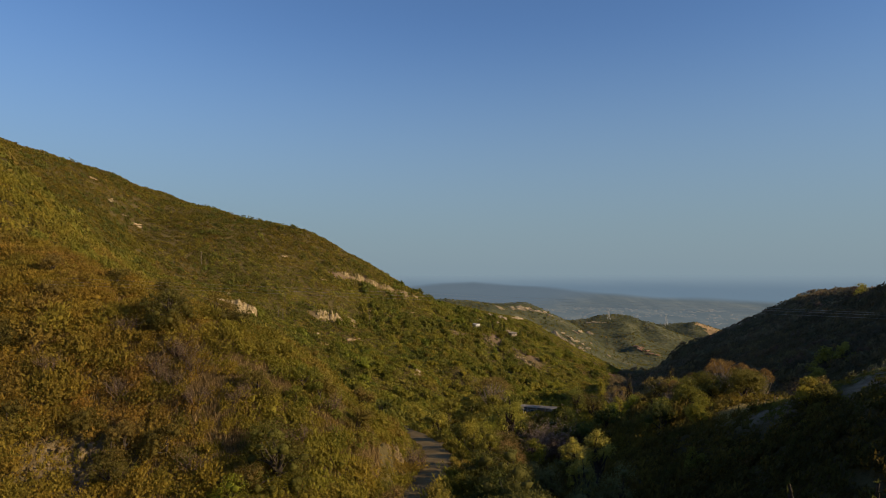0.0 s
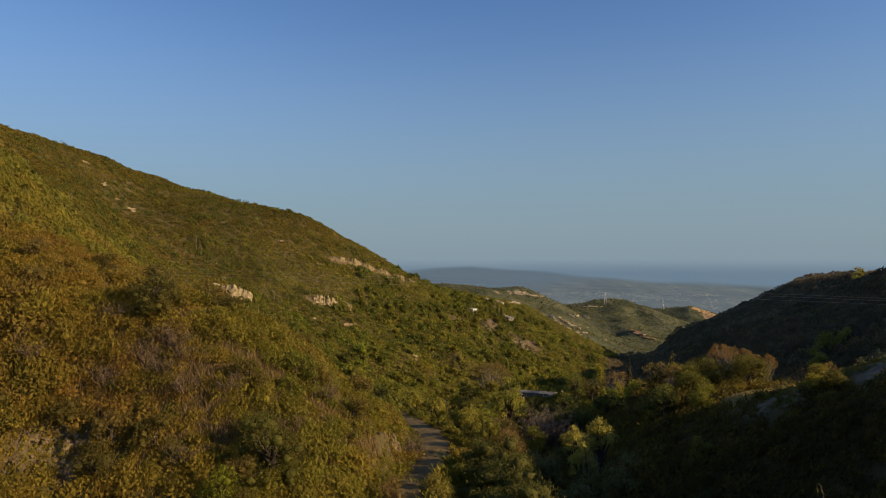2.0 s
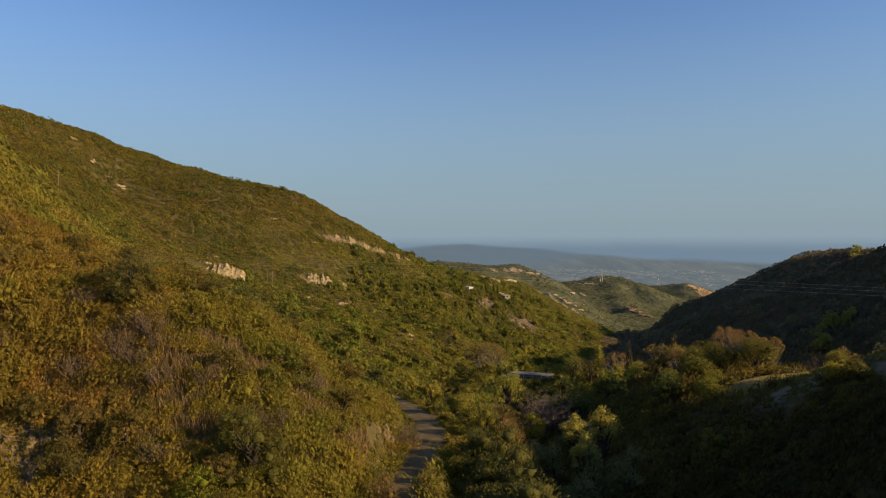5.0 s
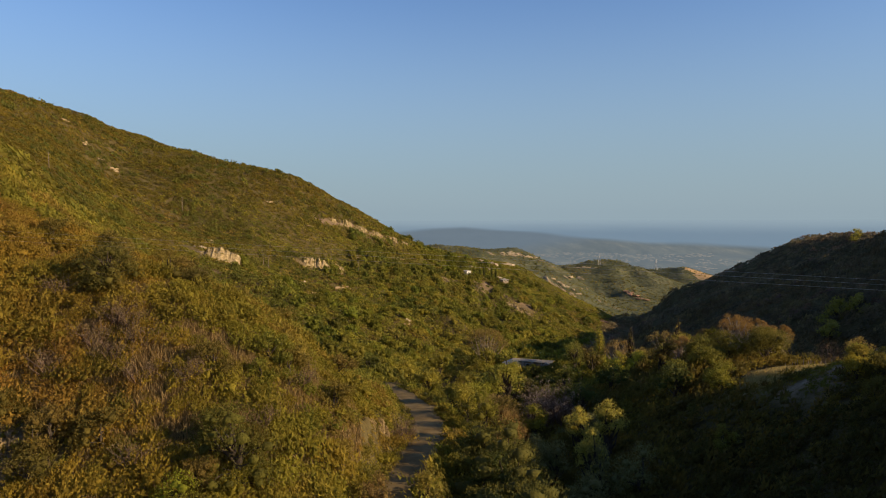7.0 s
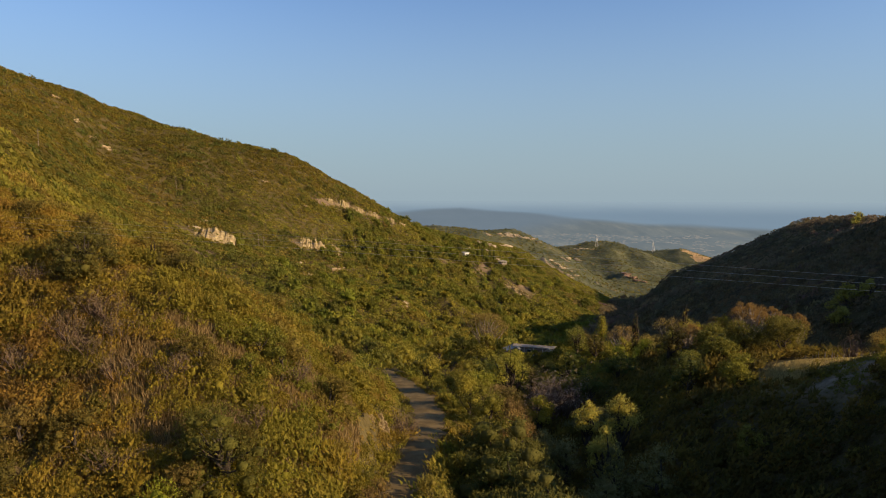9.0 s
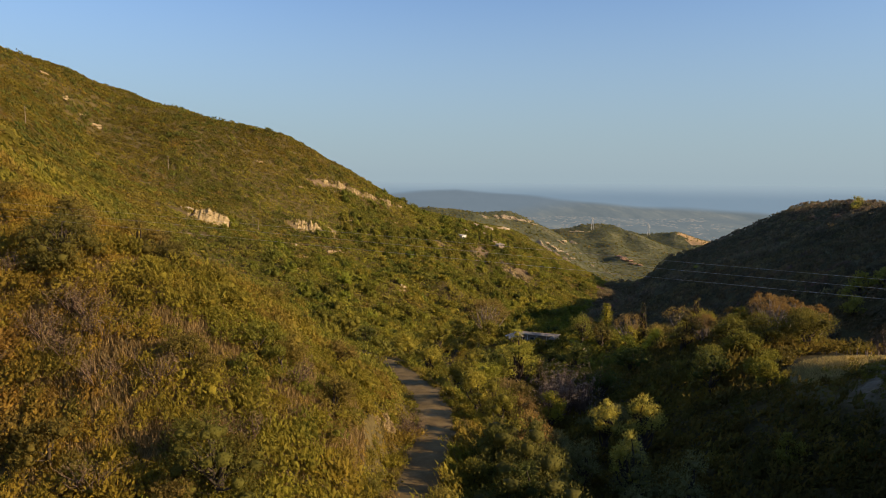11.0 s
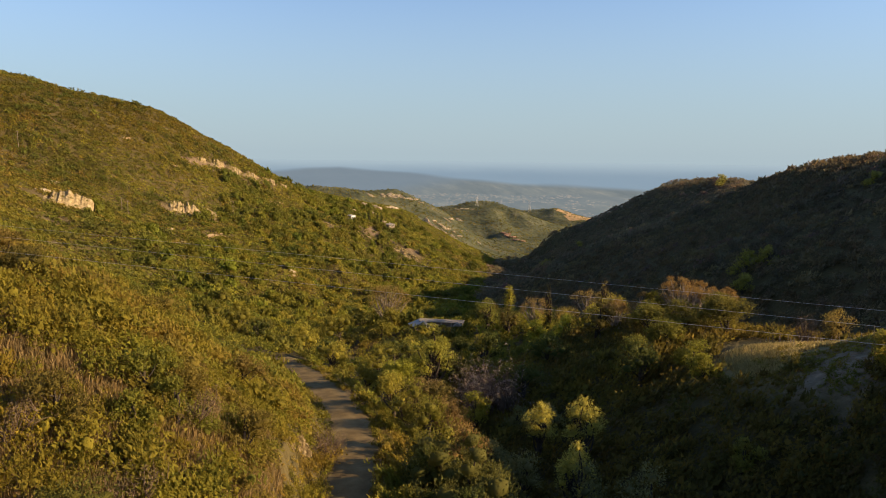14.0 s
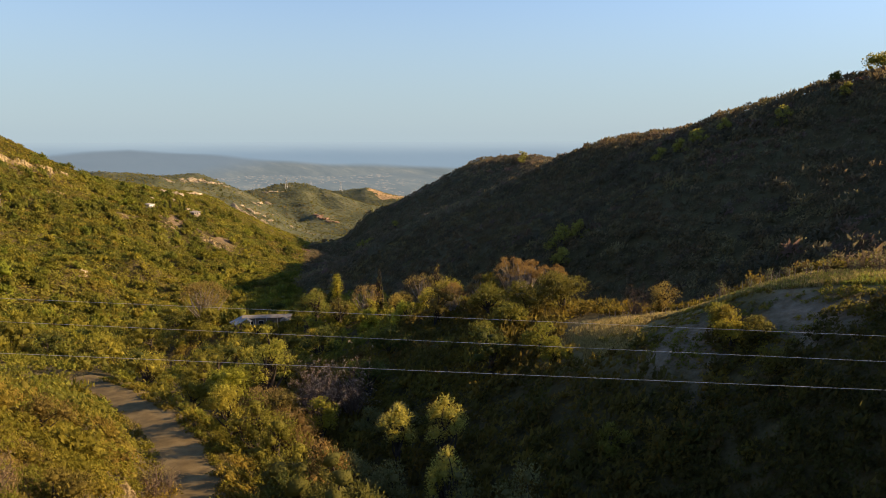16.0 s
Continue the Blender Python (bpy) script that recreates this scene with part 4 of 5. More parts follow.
# scattered canyon trees
for i in range(44):
    x, y = rng.uniform(-25, 62), rng.uniform(128, 320)
    x = x * 0.8 + 12 + 0.12 * (y - 128) * 0.6
    if float(road_near(np.array([x]), np.array([y]))[0][0]) > 8 and math.hypot(x - 33, y - 240) > 14 and math.hypot(x - 60, y - 127) > 12:
        t = (OLIVE, (0.085, 0.09, 0.024), GOLD, DARK, (0.10, 0.085, 0.03))[i % 5]
        tree("canyon_tree", x, y, rng.uniform(6, 10), rng.uniform(2.8, 4.8), t, "leafy tree rising from the canyon scrub", 600 + i, lumps=10, n=900, leaf=0.3, core=0.56)
# slope trees
tree("oak_tree", -21.5, 86.0, 9.0, 5.2, (0.085, 0.085, 0.022), "large dark live oak on a steep slope", 50, lumps=40, n=5200, leaf=0.22, bare=-0.2, core=0.5, fat=1.5)
tree("green_bush", -25.5, 80.6, 6.0, 2.6, (0.17, 0.19, 0.025), "bright green leafy bush on a slope", 51, lumps=12, n=1500, leaf=0.2, bare=-0.2, core=0.5, fat=1.3, category="bush")
tree("oak_tree", -41.5, 101.5, 6.5, 4.6, (0.085, 0.08, 0.024), "large dark scrub oak above a bare patch", 56, lumps=30, n=3200, leaf=0.24, bare=-0.05, core=0.54)
for i, (x, y) in enumerate([(-19.3, 101), (-20.8, 99), (-18.3, 98)]):
    tree("green_bush", x, y, 4.2, 1.7, (0.125, 0.13, 0.028), "bright green bush among dull chaparral", 53 + i, lumps=7, n=600, leaf=0.26, bare=-0.1, category="bush")
tree("green_bush", -21, 95.5, 3.6, 1.8, (0.13, 0.135, 0.028), "bright green bush among dull chaparral", 52, lumps=7, n=600, leaf=0.26, bare=-0.1, category="bush")
for i, (x, y) in enumerate([(-36.4, 96), (-38.5, 96.5), (-34.5, 94.5), (-37, 92.5), (-33.5, 91), (-40, 94), (-44, 91.5), (-54, 92.5), (-46.5, 99.5), (-31, 84.5), (-28.5, 92), (-20, 91.5), (-17, 99.5)]):
    bare_tree("dry_brush", x, y, 3.0, 2.4, "leafless mauve-brown brush on a slope", 60 + i, category="bush", n=30, tint=(0.22, 0.155, 0.07), leaves=420)
# large bushes standing proud of the chaparral
for i in range(30):
    x, y = rng.uniform(-66, -12), rng.uniform(80, 122)
    t = ((0.115, 0.094, 0.026), (0.095, 0.08, 0.024), (0.13, 0.1, 0.035), (0.08, 0.07, 0.022))[i % 4]
    if y > 76 + 0.35 * -x * 0.3 and float(road_near(np.array([x]), np.array([y]))[0][0]) > 7:
        tree("scrub_oak", x, y, rng.uniform(3.2, 5.0), rng.uniform(2.2, 3.4), t, "rounded scrub oak standing above the chaparral", 500 + i, lumps=9, n=1100, leaf=0.25, bare=-0.15, core=0.55, category="bush")
# bushes in front of the house
for i, (x, y, h, r) in enumerate([(29.5, 234.8, 2.6, 1.6), (33, 235.0, 3.0, 1.8), (37, 235.2, 2.6, 1.7), (41, 235, 3.2, 2.0), (22, 235, 4.0, 2.4), (31, 230, 4.2, 2.4), (39, 229, 4.6, 2.6), (35, 231, 3.6, 2.2), (26, 233, 4.4, 2.4)]):
    tree("garden_bush", x, y, h, r, (0.085, 0.09, 0.022), "dark green garden bush before the house", 540 + i, lumps=8, n=500, leaf=0.34, bare=-0.1, category="bush")
# homestead trees
tree("cypress_tree", 61.3, 222, 14.2, 2.5, (0.075, 0.075, 0.022), "slim dark cypress beside the house", 70, lumps=22, n=1100, leaf=0.3, form="cone", bare=0.04, core=0.5)
tree("poplar_tree", 59.6, 254, 14, 2.1, (0.20, 0.19, 0.035), "tall yellow-green poplar by the homestead", 71, lumps=14, n=1700, leaf=0.34, form="column", bare=0.08)
tree("walnut_tree", 46, 232, 11.0, 4.6, (0.125, 0.135, 0.034), "open-crowned leafy green tree beside the house", 72, lumps=26, n=1500, leaf=0.32, bare=0.12, core=0.3)
tree("cypress_tree", 66.5, 196, 13.6, 3.6, (0.115, 0.098, 0.036), "tapering olive-brown conifer in a grove", 73, lumps=16, n=1300, leaf=0.3, form="cone", bare=0.05)
tree("eucalyptus_tree", 57.5, 222, 10.5, 4.4, (0.20, 0.15, 0.07), "half-bare eucalyptus with pale upswept branches", 74, lumps=30, n=750, leaf=0.3, form="vase", core=0.3)
tree("eucalyptus_tree", 64, 199, 10.5, 4.8, (0.19, 0.15, 0.065), "half-bare eucalyptus with pale upswept branches", 75, lumps=34, n=900, leaf=0.3, form="vase", core=0.3)
tree("cottonwood_tree", 20, 268, 16, 8.0, (0.16, 0.125, 0.05), "broad bare cottonwood with upswept branches", 76, lumps=48, n=2000, leaf=0.36, form="vase", core=0.3)
for i, (x, y, h, r, t) in enumerate([(55, 214, 6.5, 3.2, (0.16, 0.15, 0.03)), (60, 207, 6.5, 3.4, (0.15, 0.125, 0.04)), (52, 206, 5.5, 3.2, (0.19, 0.20, 0.03)), (61, 190, 6, 3.0, (0.18, 0.17, 0.035)),
                                     (57, 196, 5, 3.0, (0.13, 0.12, 0.03)), (50, 224, 6.5, 3.4, (0.16, 0.15, 0.03)), (62, 182, 7, 3.4, (0.15, 0.13, 0.04)), (53, 186, 5, 3.0, (0.20, 0.21, 0.03))]):
    tree("garden_tree", x, y, h + 1, r, (t[0] * 1.25, t[1] * 1.25, t[2] * 1.35), "leafy olive tree in the homestead row", 130 + i, lumps=11, n=1200, leaf=0.28, bare=0.0, core=0.54)
# grove on the knoll
tree("oak_tree", 63, 141, 7.4, 4.6, (0.092, 0.086, 0.024), "broad live oak on a grassy knoll", 80, lumps=16, n=2600, leaf=0.27, bare=0.3, core=0.54)
tree("oak_tree", 57, 144, 7.4, 4.4, (0.095, 0.09, 0.024), "live oak on a grassy knoll", 81, lumps=15, n=2400, leaf=0.27, bare=0.25, core=0.54)
tree("oak_tree", 51, 139, 6.5, 3.8, (0.105, 0.105, 0.024), "bright olive live oak on the edge of the knoll", 82, lumps=12, n=1800, leaf=0.27, core=0.54)
tree("oak_tree", 48, 126.5, 5, 2.8, (0.13, 0.132, 0.026), "small bright green oak below the knoll", 83, n=1300, leaf=0.26, bare=0.0, core=0.54)
tree("oak_tree", 45.5, 120, 4.5, 2.4, (0.14, 0.14, 0.028), "small bright green oak below the knoll", 85, n=1100, leaf=0.26, bare=0.0, core=0.54)
tree("oak_tree", 45, 137, 6.5, 3.4, (0.11, 0.11, 0.026), "small live oak below the knoll", 84, bare=-0.1, lumps=12, n=1300, leaf=0.27, core=0.54)
tree("oak_tree", 56.5, 155, 7.5, 3.8, (0.10, 0.10, 0.026), "dark live oak in the grove", 86, lumps=12, n=1600, leaf=0.28, core=0.54)
tree("oak_tree", 68, 150, 7.5, 4.2, (0.105, 0.098, 0.027), "olive live oak in the grove", 87, lumps=13, n=1900, leaf=0.28, core=0.54)
for i, (x, y, h) in enumerate([(72, 163, 10.0), (67, 164, 9.5), (62, 167, 9.0), (76, 160, 8.6), (57, 170, 8.6), (71, 156, 8.5), (60, 176, 9), (66, 158, 9)]):
    tree("eucalyptus_tree", x, y, h * (0.85, 1.0, 0.8, 1.05)[i % 4], (2.4, 3.2, 2.7)[i % 3], (0.165, 0.112, 0.052), "rusty-gold eucalyptus with a thin open crown", 90 + i, lumps=22, n=1000, leaf=0.26, form="vase", core=0.2)
tree("eucalyptus_tree", 70, 124, 5.6, 2.6, (0.17, 0.135, 0.05), "rusty young eucalyptus on a grassy crest", 99, lumps=16, n=1100, leaf=0.24, bare=0.1, core=0.4)
for i, (x, y, h, r, t) in enumerate([(56, 102, 3.0, 2.2, (0.13, 0.13, 0.03)), (54.5, 99.5, 3.6, 2.4, (0.15, 0.13, 0.03)), (52.5, 97.5, 3.4, 2.2, (0.18, 0.16, 0.03)), (54.5, 95.5, 3.0, 2.0, (0.10, 0.095, 0.03)), (50, 90, 2.6, 1.8, (0.11, 0.10, 0.03))]):
    tree("oak_bush", x, y, h, r, t, "dense olive bush below the grassy crest", 140 + i, n=1000, leaf=0.24, bare=-0.1, core=0.54, category="bush")
bare_tree("eucalyptus_tree", 66.5, 126.5, 4.2, 2.2, "half-bare young eucalyptus on the crest", 98, n=26, tint=(0.15, 0.10, 0.05), leaves=260)
tree("oak_bush", 128, 226, 8.5, 4.5, (0.17, 0.165, 0.04), "rounded scrub oak catching the last sun", 102, n=700, leaf=0.5, bare=-0.1, category="bush")
tree("oak_bush", 36, 98, 4.0, 2.2, (0.12, 0.12, 0.03), "pale scrub bush in shade", 103, n=700, leaf=0.3, bare=-0.1, category="bush")
for i, (x, y, h, r) in enumerate([(211.5, 208.5, 8, 3.6), (211, 244, 7, 4.2), (206, 249, 6, 3.4), (216, 237, 6.5, 2.8), (199, 254, 6, 3.4), (228, 196, 6, 2.4), (119, 214, 6.5, 3.6), (133, 222, 6.5, 3.4),
                                  (428, 686, 9, 7), (436, 692, 9, 7), (420, 678, 8, 6), (440, 704, 9, 7), (277, 704, 10, 6), (246, 722, 10, 7), (252, 716, 9, 6)]):
    tree("hill_bush", x, y, h, r, (0.19, 0.185, 0.05), "rounded scrub oak catching the last sun", 180 + i, lumps=9, n=500, leaf=0.5, bare=-0.05, category="bush")
# conifer tips rising from the gorge below the start
tree("pine_tree", 21, 41, 24.3, 3.2, (0.05, 0.055, 0.02), "tall dark pine with a spiky tip", 110, lumps=34, n=1800, leaf=0.35, form="cone", bare=0.2, core=0.4)
tree("pine_tree", 27, 42, 20.6, 3.2, (0.05, 0.055, 0.02), "tall dark pine with a spiky tip", 111, lumps=30, n=1500, leaf=0.35, form="cone", bare=0.2, core=0.4)
# trees round the hilltop houses
for i, (x, y, h) in enumerate([(42, 624, 9), (46, 627, 11), (53, 625, 10), (57, 629, 11), (72, 628, 9), (25, 620, 8)]):
    tree("cypress_tree", x, y, h, 1.5, DARK, "slender dark tree beside a hilltop house", 160 + i, lumps=9, n=260, leaf=0.6, form="column", bare=0.1)
for i, (x, y, h, r) in enumerate([(36, 608, 5, 3.5), (44, 611, 5, 4), (57, 613, 5, 3.5), (70, 614, 5, 4), (23, 611, 5, 4), (77, 622, 6, 4.5), (51, 606, 5, 4)]):
    tree("oak_tree", x, y, h, r, OLIVE, "rounded oak below a hilltop house", 170 + i, n=420, leaf=0.6, bare=0.0)
# skyline trees
tree("oak_tree", 246, 212, 5, 3.6, DARK, "oak on a ridge against the sky", 120, n=500, leaf=0.6)
tree("oak_tree", 258, 202, 9, 6.5, GOLD, "sunlit oak on the ridge top", 121, n=700, leaf=0.7)


# ---- rocks ----
def slope_frame(x, y):
    """Ground height and upward normal."""
    z = height(np.array([x, x + 2, x - 2, x, x]), np.array([y, y, y, y + 2, y - 2]))
    return float(z[0]), Vector((z[2] - z[1], z[4] - z[3], 4)).normalized()


def rock(name, x, y, size, label, seed, lift=0.0, mat=ROCK, steep=0.75, blocks=9, plates=False, spread=1.3):
    """A fractured outcrop: angular blocks crowded along the slope and half buried in it."""
    g = np.random.default_rng(seed)
    bm = bmesh.new()
    for k in range(blocks):
        s = g.uniform(0.22, 0.55) if k else 0.62
        mid = g.uniform(-1, 1, 3) * (0.85, 0.7, 0.35) if k else np.zeros(3)
        pts = g.normal(size=(14, 3))
        pts /= np.linalg.norm(pts, axis=1)[:, None]
        if plates:
            pts, mid = pts * (0.55, 0.5, 1.25), mid * (spread, spread, 0.5)
        pts = np.clip(pts * 1.25, -0.8, 0.8) * (s * g.uniform(0.8, 1.6), s * g.uniform(0.7, 1.1), s * g.uniform(0.5, 1.0)) + mid
        vs = [bm.verts.new(tuple(p * size)) for p in pts]
        made = bmesh.ops.convex_hull(bm, input=vs)
        bmesh.ops.delete(bm, geom=list({v for v in made["geom_unused"] + made["geom_interior"] if isinstance(v, bmesh.types.BMVert)}), context="VERTS")
    ob = part(name, bm, mat)
    z, up = slope_frame(x, y)
    up = Vector((0, 0, 1)).lerp(up, steep).normalized()
    turn = up.to_track_quat("Z", "Y") @ Euler((0, 0, g.uniform(-0.6, 0.6))).to_quaternion()
    ob.matrix_world = Matrix.LocRotScale(Vector((x, y, z)) + up * lift, turn, None)
    return tagged(ob, label, "rock")


def scarp(name, x, y, w, run, rise, facing, label, seed, mat, flute=0.8):
    """An eroded bare face cut into a slope: fluted, ragged along its top, running into the ground at both ends."""
    a = radians(facing)
    f = np.array((math.sin(a), math.cos(a)))
    along = np.array((-f[1], f[0]))
    nu, nv = 60, 14
    z0 = float(height(np.array([x]), np.array([y]))[0])
    u = np.linspace(-1, 1, nu)
    top = np.clip(1 - np.abs(u) ** 2.2, 0, 1) ** 0.8 * (0.8 + 0.27 * vnoise(u * w, u * 0 + seed * 7.3, w / 8, seed) + 0.14 * vnoise(u * w, u * 0, w / 26, seed + 5))
    V = []
    for k in range(nv + 3):
        v = min(k / (nv - 1), 1.0)
        back = run * v + max(0, k - nv + 1) * (0.10 * run + 1.2)
        rill = vnoise(u * w, u * 0 + v * rise * 0.8 + seed * 3.1, w / 9, seed + 1) + 0.5 * vnoise(u * w, u * 0 + v * rise * 1.2, w / 24, seed + 2)
        off = back - flute * rill * (0.4 + math.sin(math.pi * min(v, 0.9)))
        px, py = x + along[0] * u * w / 2 - f[0] * off, y + along[1] * u * w / 2 - f[1] * off
        base = height(x + along[0] * u * w / 2, y + along[1] * u * w / 2) - 0.7
        lip = z0 + rise * top
        pz = base + (np.maximum(lip, base) - base) * (v ** 0.85) + 0.7 * flute * vnoise(px * 1.3, py + v * 9, w / 22, seed + 3)
        if k >= nv:
            pz = pz + (height(px, py) - 1.2 - pz) * ((k - nv + 1) / 3)
        V.append(np.column_stack([px, py, pz]))
    i = (np.arange(nv + 2)[:, None] * nu + np.arange(nu - 1)[None]).ravel()
    me = mesh_from(name, np.concatenate(V), np.column_stack([i, i + nu, i + nu + 1, i + 1]), mat, smooth=False)
    return tagged(new(name, me), label, "rock")


# the two pale cuts on the long hillside, and the broken band below its crest
scarp("eroded_bank", -136, 429, 31, 17, 8.0, 168, "pale tan eroded bank cut into a brushy hillside", 11, SCARP, 0.9)
scarp("eroded_bank", -92, 522, 27, 12, 8.5, 172, "pale tan eroded bank cut into a brushy hillside", 12, SCARP, 0.9)
scarp("eroded_bank", -78, 535, 16, 6, 3.4, 172, "low tan rock face beside an eroded bank", 13, SCARP, 0.8)
for i, (x, y, w, h) in enumerate([(-95, 619, 15, 2.5), (-83, 624, 18, 4.6), (-70, 629, 17, 4.6), (-57, 637, 16, 3.6), (-43, 642, 18, 3.8), (-31, 646, 14, 3.0), (-36, 611, 12, 3.0), (-25, 633, 9, 3.0), (-60, 572, 8, 2.6), (-72, 526, 9, 2.6), (-59, 536, 10, 2.4), (-66, 496, 13, 1.4), (-86, 466, 12, 1.4), (-91, 492, 6, 2.6), (-48, 606, 8, 2.4)]):
    scarp("rock_band", x, y, w, 3.5, h, 176, "broken band of pale rock below a hill crest", 20 + i, SCARP, 0.4)
for i, (x, y, w, run, rise) in enumerate(CUTS):
    scarp("eroded_bank", x, y, w, run, rise, 132, "tan slide of bare rock and earth on a brushy hillside", 300 + i, SCARP, 1.5)
for i, (x, y, w, run, rise) in enumerate(RIMS):
    scarp("ridge_rock", x, y, w, run, rise, 132, "pale broken rock standing out of a distant ridge", 340 + i, PALEROCK, 1.8)
# bushes at the foot of the cuts
fx = np.concatenate([-136 + rng.uniform(-17, 17, 26), -90 + rng.uniform(-15, 15, 24)])
fy = np.concatenate([427 + rng.normal(0, 2.0, 26), 520 + rng.normal(0, 2.0, 24)])
scatter("foot_scrub", fx, fy, rng.uniform(0.8, 2.2, 50), FAR, tint_of(fx, fy, (3, 2, 2, 2, 1.5, 1, 1), 12), "olive bushes at the foot of pale banks", 0.9)
# bare faces of the near slope
for i, (x, y, w, run, rise, facing) in enumerate([(-7.7, 118, 3.4, 1.0, 4.3, 112), (-9.3, 114.9, 2.4, 1.0, 2.7, 112), (-15.9, 91.2, 2.0, 0.9, 2.2, 130), (-14.1, 91.6, 1.8, 0.9, 2.0, 130), (-13.3, 93.8, 1.8, 0.9, 2.1, 128), (-12.9, 90.8, 1.6, 0.8, 1.8, 130)]):
    scarp("road_bank", x, y, w, run, rise, facing, "crumbling pale bank above a dirt road", 41 + i, PALEBANK, 0.5)
scarp("rocky_bank", -45.5, 83.6, 11, 2.4, 3.4, 170, "half-bare tan rock face among dry brush", 44, BROWNBANK, 0.35)
scarp("rocky_bank", -39.8, 82.0, 7, 2.2, 2.8, 165, "half-bare tan rock face among dry brush", 45, BROWNBANK, 0.35)
def dress(ob, n, lo, hi, label, seed):
    """Small brush that has taken root on a bare face."""
    g = np.random.default_rng(seed)
    v = np.array([q.co[:] for q in ob.data.vertices])[:14 * 60]
    v = v[g.choice(len(v), n, replace=False)]
    scatter("face_scrub", v[:, 0], v[:, 1], g.uniform(lo, hi, n), MIDDLE, tint_of(v[:, 0], v[:, 1], (3, 2, 1.5, 3, 1, 0.6, 2), 9), label, 0.9, at=v[:, 2])


for ob in [o for o in scene.objects if o.name.startswith("road_bank")]:
    dress(ob, 26, 0.15, 0.6, "tufts of dry brush on a crumbling bank", 91)
for ob in [o for o in scene.objects if o.name.startswith("rocky_bank")]:
    dress(ob, 60, 0.2, 0.7, "tufts of dry brush on a half-bare rock face", 92)
for ob in [o for o in scene.objects if o.name.startswith(("eroded_bank", "rock_band"))]:
    dress(ob, 12, 0.5, 1.3, "low bushes scattered over a pale bank", 93)
for i, (x, y, s) in enumerate([(65, 769, 4.5), (70, 773, 4), (86, 811, 5), (94, 815, 4.5), (53, 766, 4), (69, 722, 3.6), (75, 724, 3.2), (81, 727, 3.4), (40, 723, 3), (60, 740, 2.5), (-104, 590, 2), (-84, 614, 2.2), (-144, 452, 3), (-150, 447, 3.4), (-160, 492, 3), (-92, 491, 2.4), (-12, 483, 2.2), (-16, 411, 2.2)]):
    rock("rock_outcrop", x, y, (s * 1.2, s, s * 0.7), "pale weathered outcrop on a brushy hill", 200 + i, s * 0.25, mat=PALEROCK, blocks=12)
# broken ledges below the crest of the long hillside
for i, (x, y, s) in enumerate([(-77, 626, 2.4), (-63, 634, 2.2), (-50, 641, 2.0), (-36, 643, 1.8),
                               (-62, 572, 2.2), (-48, 606, 2.4), (-65, 503, 2.0), (-16, 407, 1.6), (-12, 491, 2.2), (-69, 494, 2.6), (-73, 390, 1.8), (-291, 553, 2.6),
                               (-274, 550, 2.6), (-252, 548, 3.0), (-262, 549, 2.0), (-141, 595, 2.0), (-106, 589, 2.2), (-66, 497, 2.0), (-57, 590, 2.0), (-30, 620, 2.0)]):
    rock("rock_ledge", x, y, (s * 1.3, s, s * 0.75), "broken pale rock ledge among chaparral", 300 + i, s * 0.3)
# scars and ledges round the hilltop house
for i, (x, y, s) in enumerate([(48, 640, 4.0), (47, 622, 3.4), (52, 612, 2.6), (62, 625, 3.0), (83, 631, 3.2), (80, 645, 3.0), (74, 655, 2.4), (66, 640, 2.2), (24, 640, 2.4), (16, 634, 2.2)]):
    rock("rock_scar", x, y, (s * 1.2, s, s * 0.6), "bare tan rock scar on a hillside", 340 + i, s * 0.25)
# cream rock rims on the second ridge
for i, (x, y, s) in enumerate([(138, 1356, 5), (152, 1354, 6), (171, 1362, 6), (191, 1359, 6), (206, 1367, 5), (216, 1355, 4), (95, 1350, 3), (218, 1228, 5), (225, 1212, 6), (231, 1206, 5),
                               (236, 1202, 6), (249, 1201, 5), (246, 1140, 5), (240, 1165, 4), (264, 1296, 5), (297, 1207, 4), (275, 1250, 3.5)]):
    rock("ridge_rock", x, y, (s * 1.3, s * 0.8, s * 0.55), "cream rock rim on a distant ridge", 360 + i, s * 0.2, mat=PALEROCK, blocks=12)
for i, (x, y, s) in enumerate([(432, 1502, 6), (438, 1492, 8), (444, 1470, 8), (450, 1450, 7), (452, 1475, 6), (446, 1455, 5), (458, 1440, 6), (436, 1480, 5)]):
    rock("red_scar", x, y, (s * 1.2, s * 0.8, s * 0.5), "reddish bare rock scar on a distant slope", 380 + i, s * 0.15, mat=REDROCK, blocks=14)
for i, (x, y) in enumerate([(382, 1771), (396, 1768), (410, 1765), (424, 1761)]):
    rock("ridge_rock", x, y, (9, 4, 1.6), "pale cut bank on a distant ridge", 390 + i, 0.8, mat=PALEROCK, blocks=8)
# crumbling road bank and the cliff on the near slope
for i, (x, y, sx, sz) in enumerate([(-14, 106, 0.7, 0.5), (-16.5, 92.5, 0.8, 0.6), (-13.6, 101, 0.7, 0.5),
                                    (-45.5, 86.6, 0.9, 1.0), (-48.5, 85.6, 0.9, 0.9), (-44, 84.4, 1.0, 0.8), (-47, 83.2, 0.9, 0.7), (-42, 82.4, 0.9, 0.7),
                                    (-50, 82.6, 1.0, 0.9), (-38.4, 83.2, 0.8, 0.7), (-45, 81, 0.8, 0.6), (-60, 107.5, 1.0, 1.0), (-50, 110, 0.8, 0.8)]):
    rock("bank_rock", x, y, (sx, sx, sz), "crumbling tan rock on a steep bank", 230 + i, sz * 0.15, mat=BROWNBANK, blocks=22, plates=True, steep=0.3)


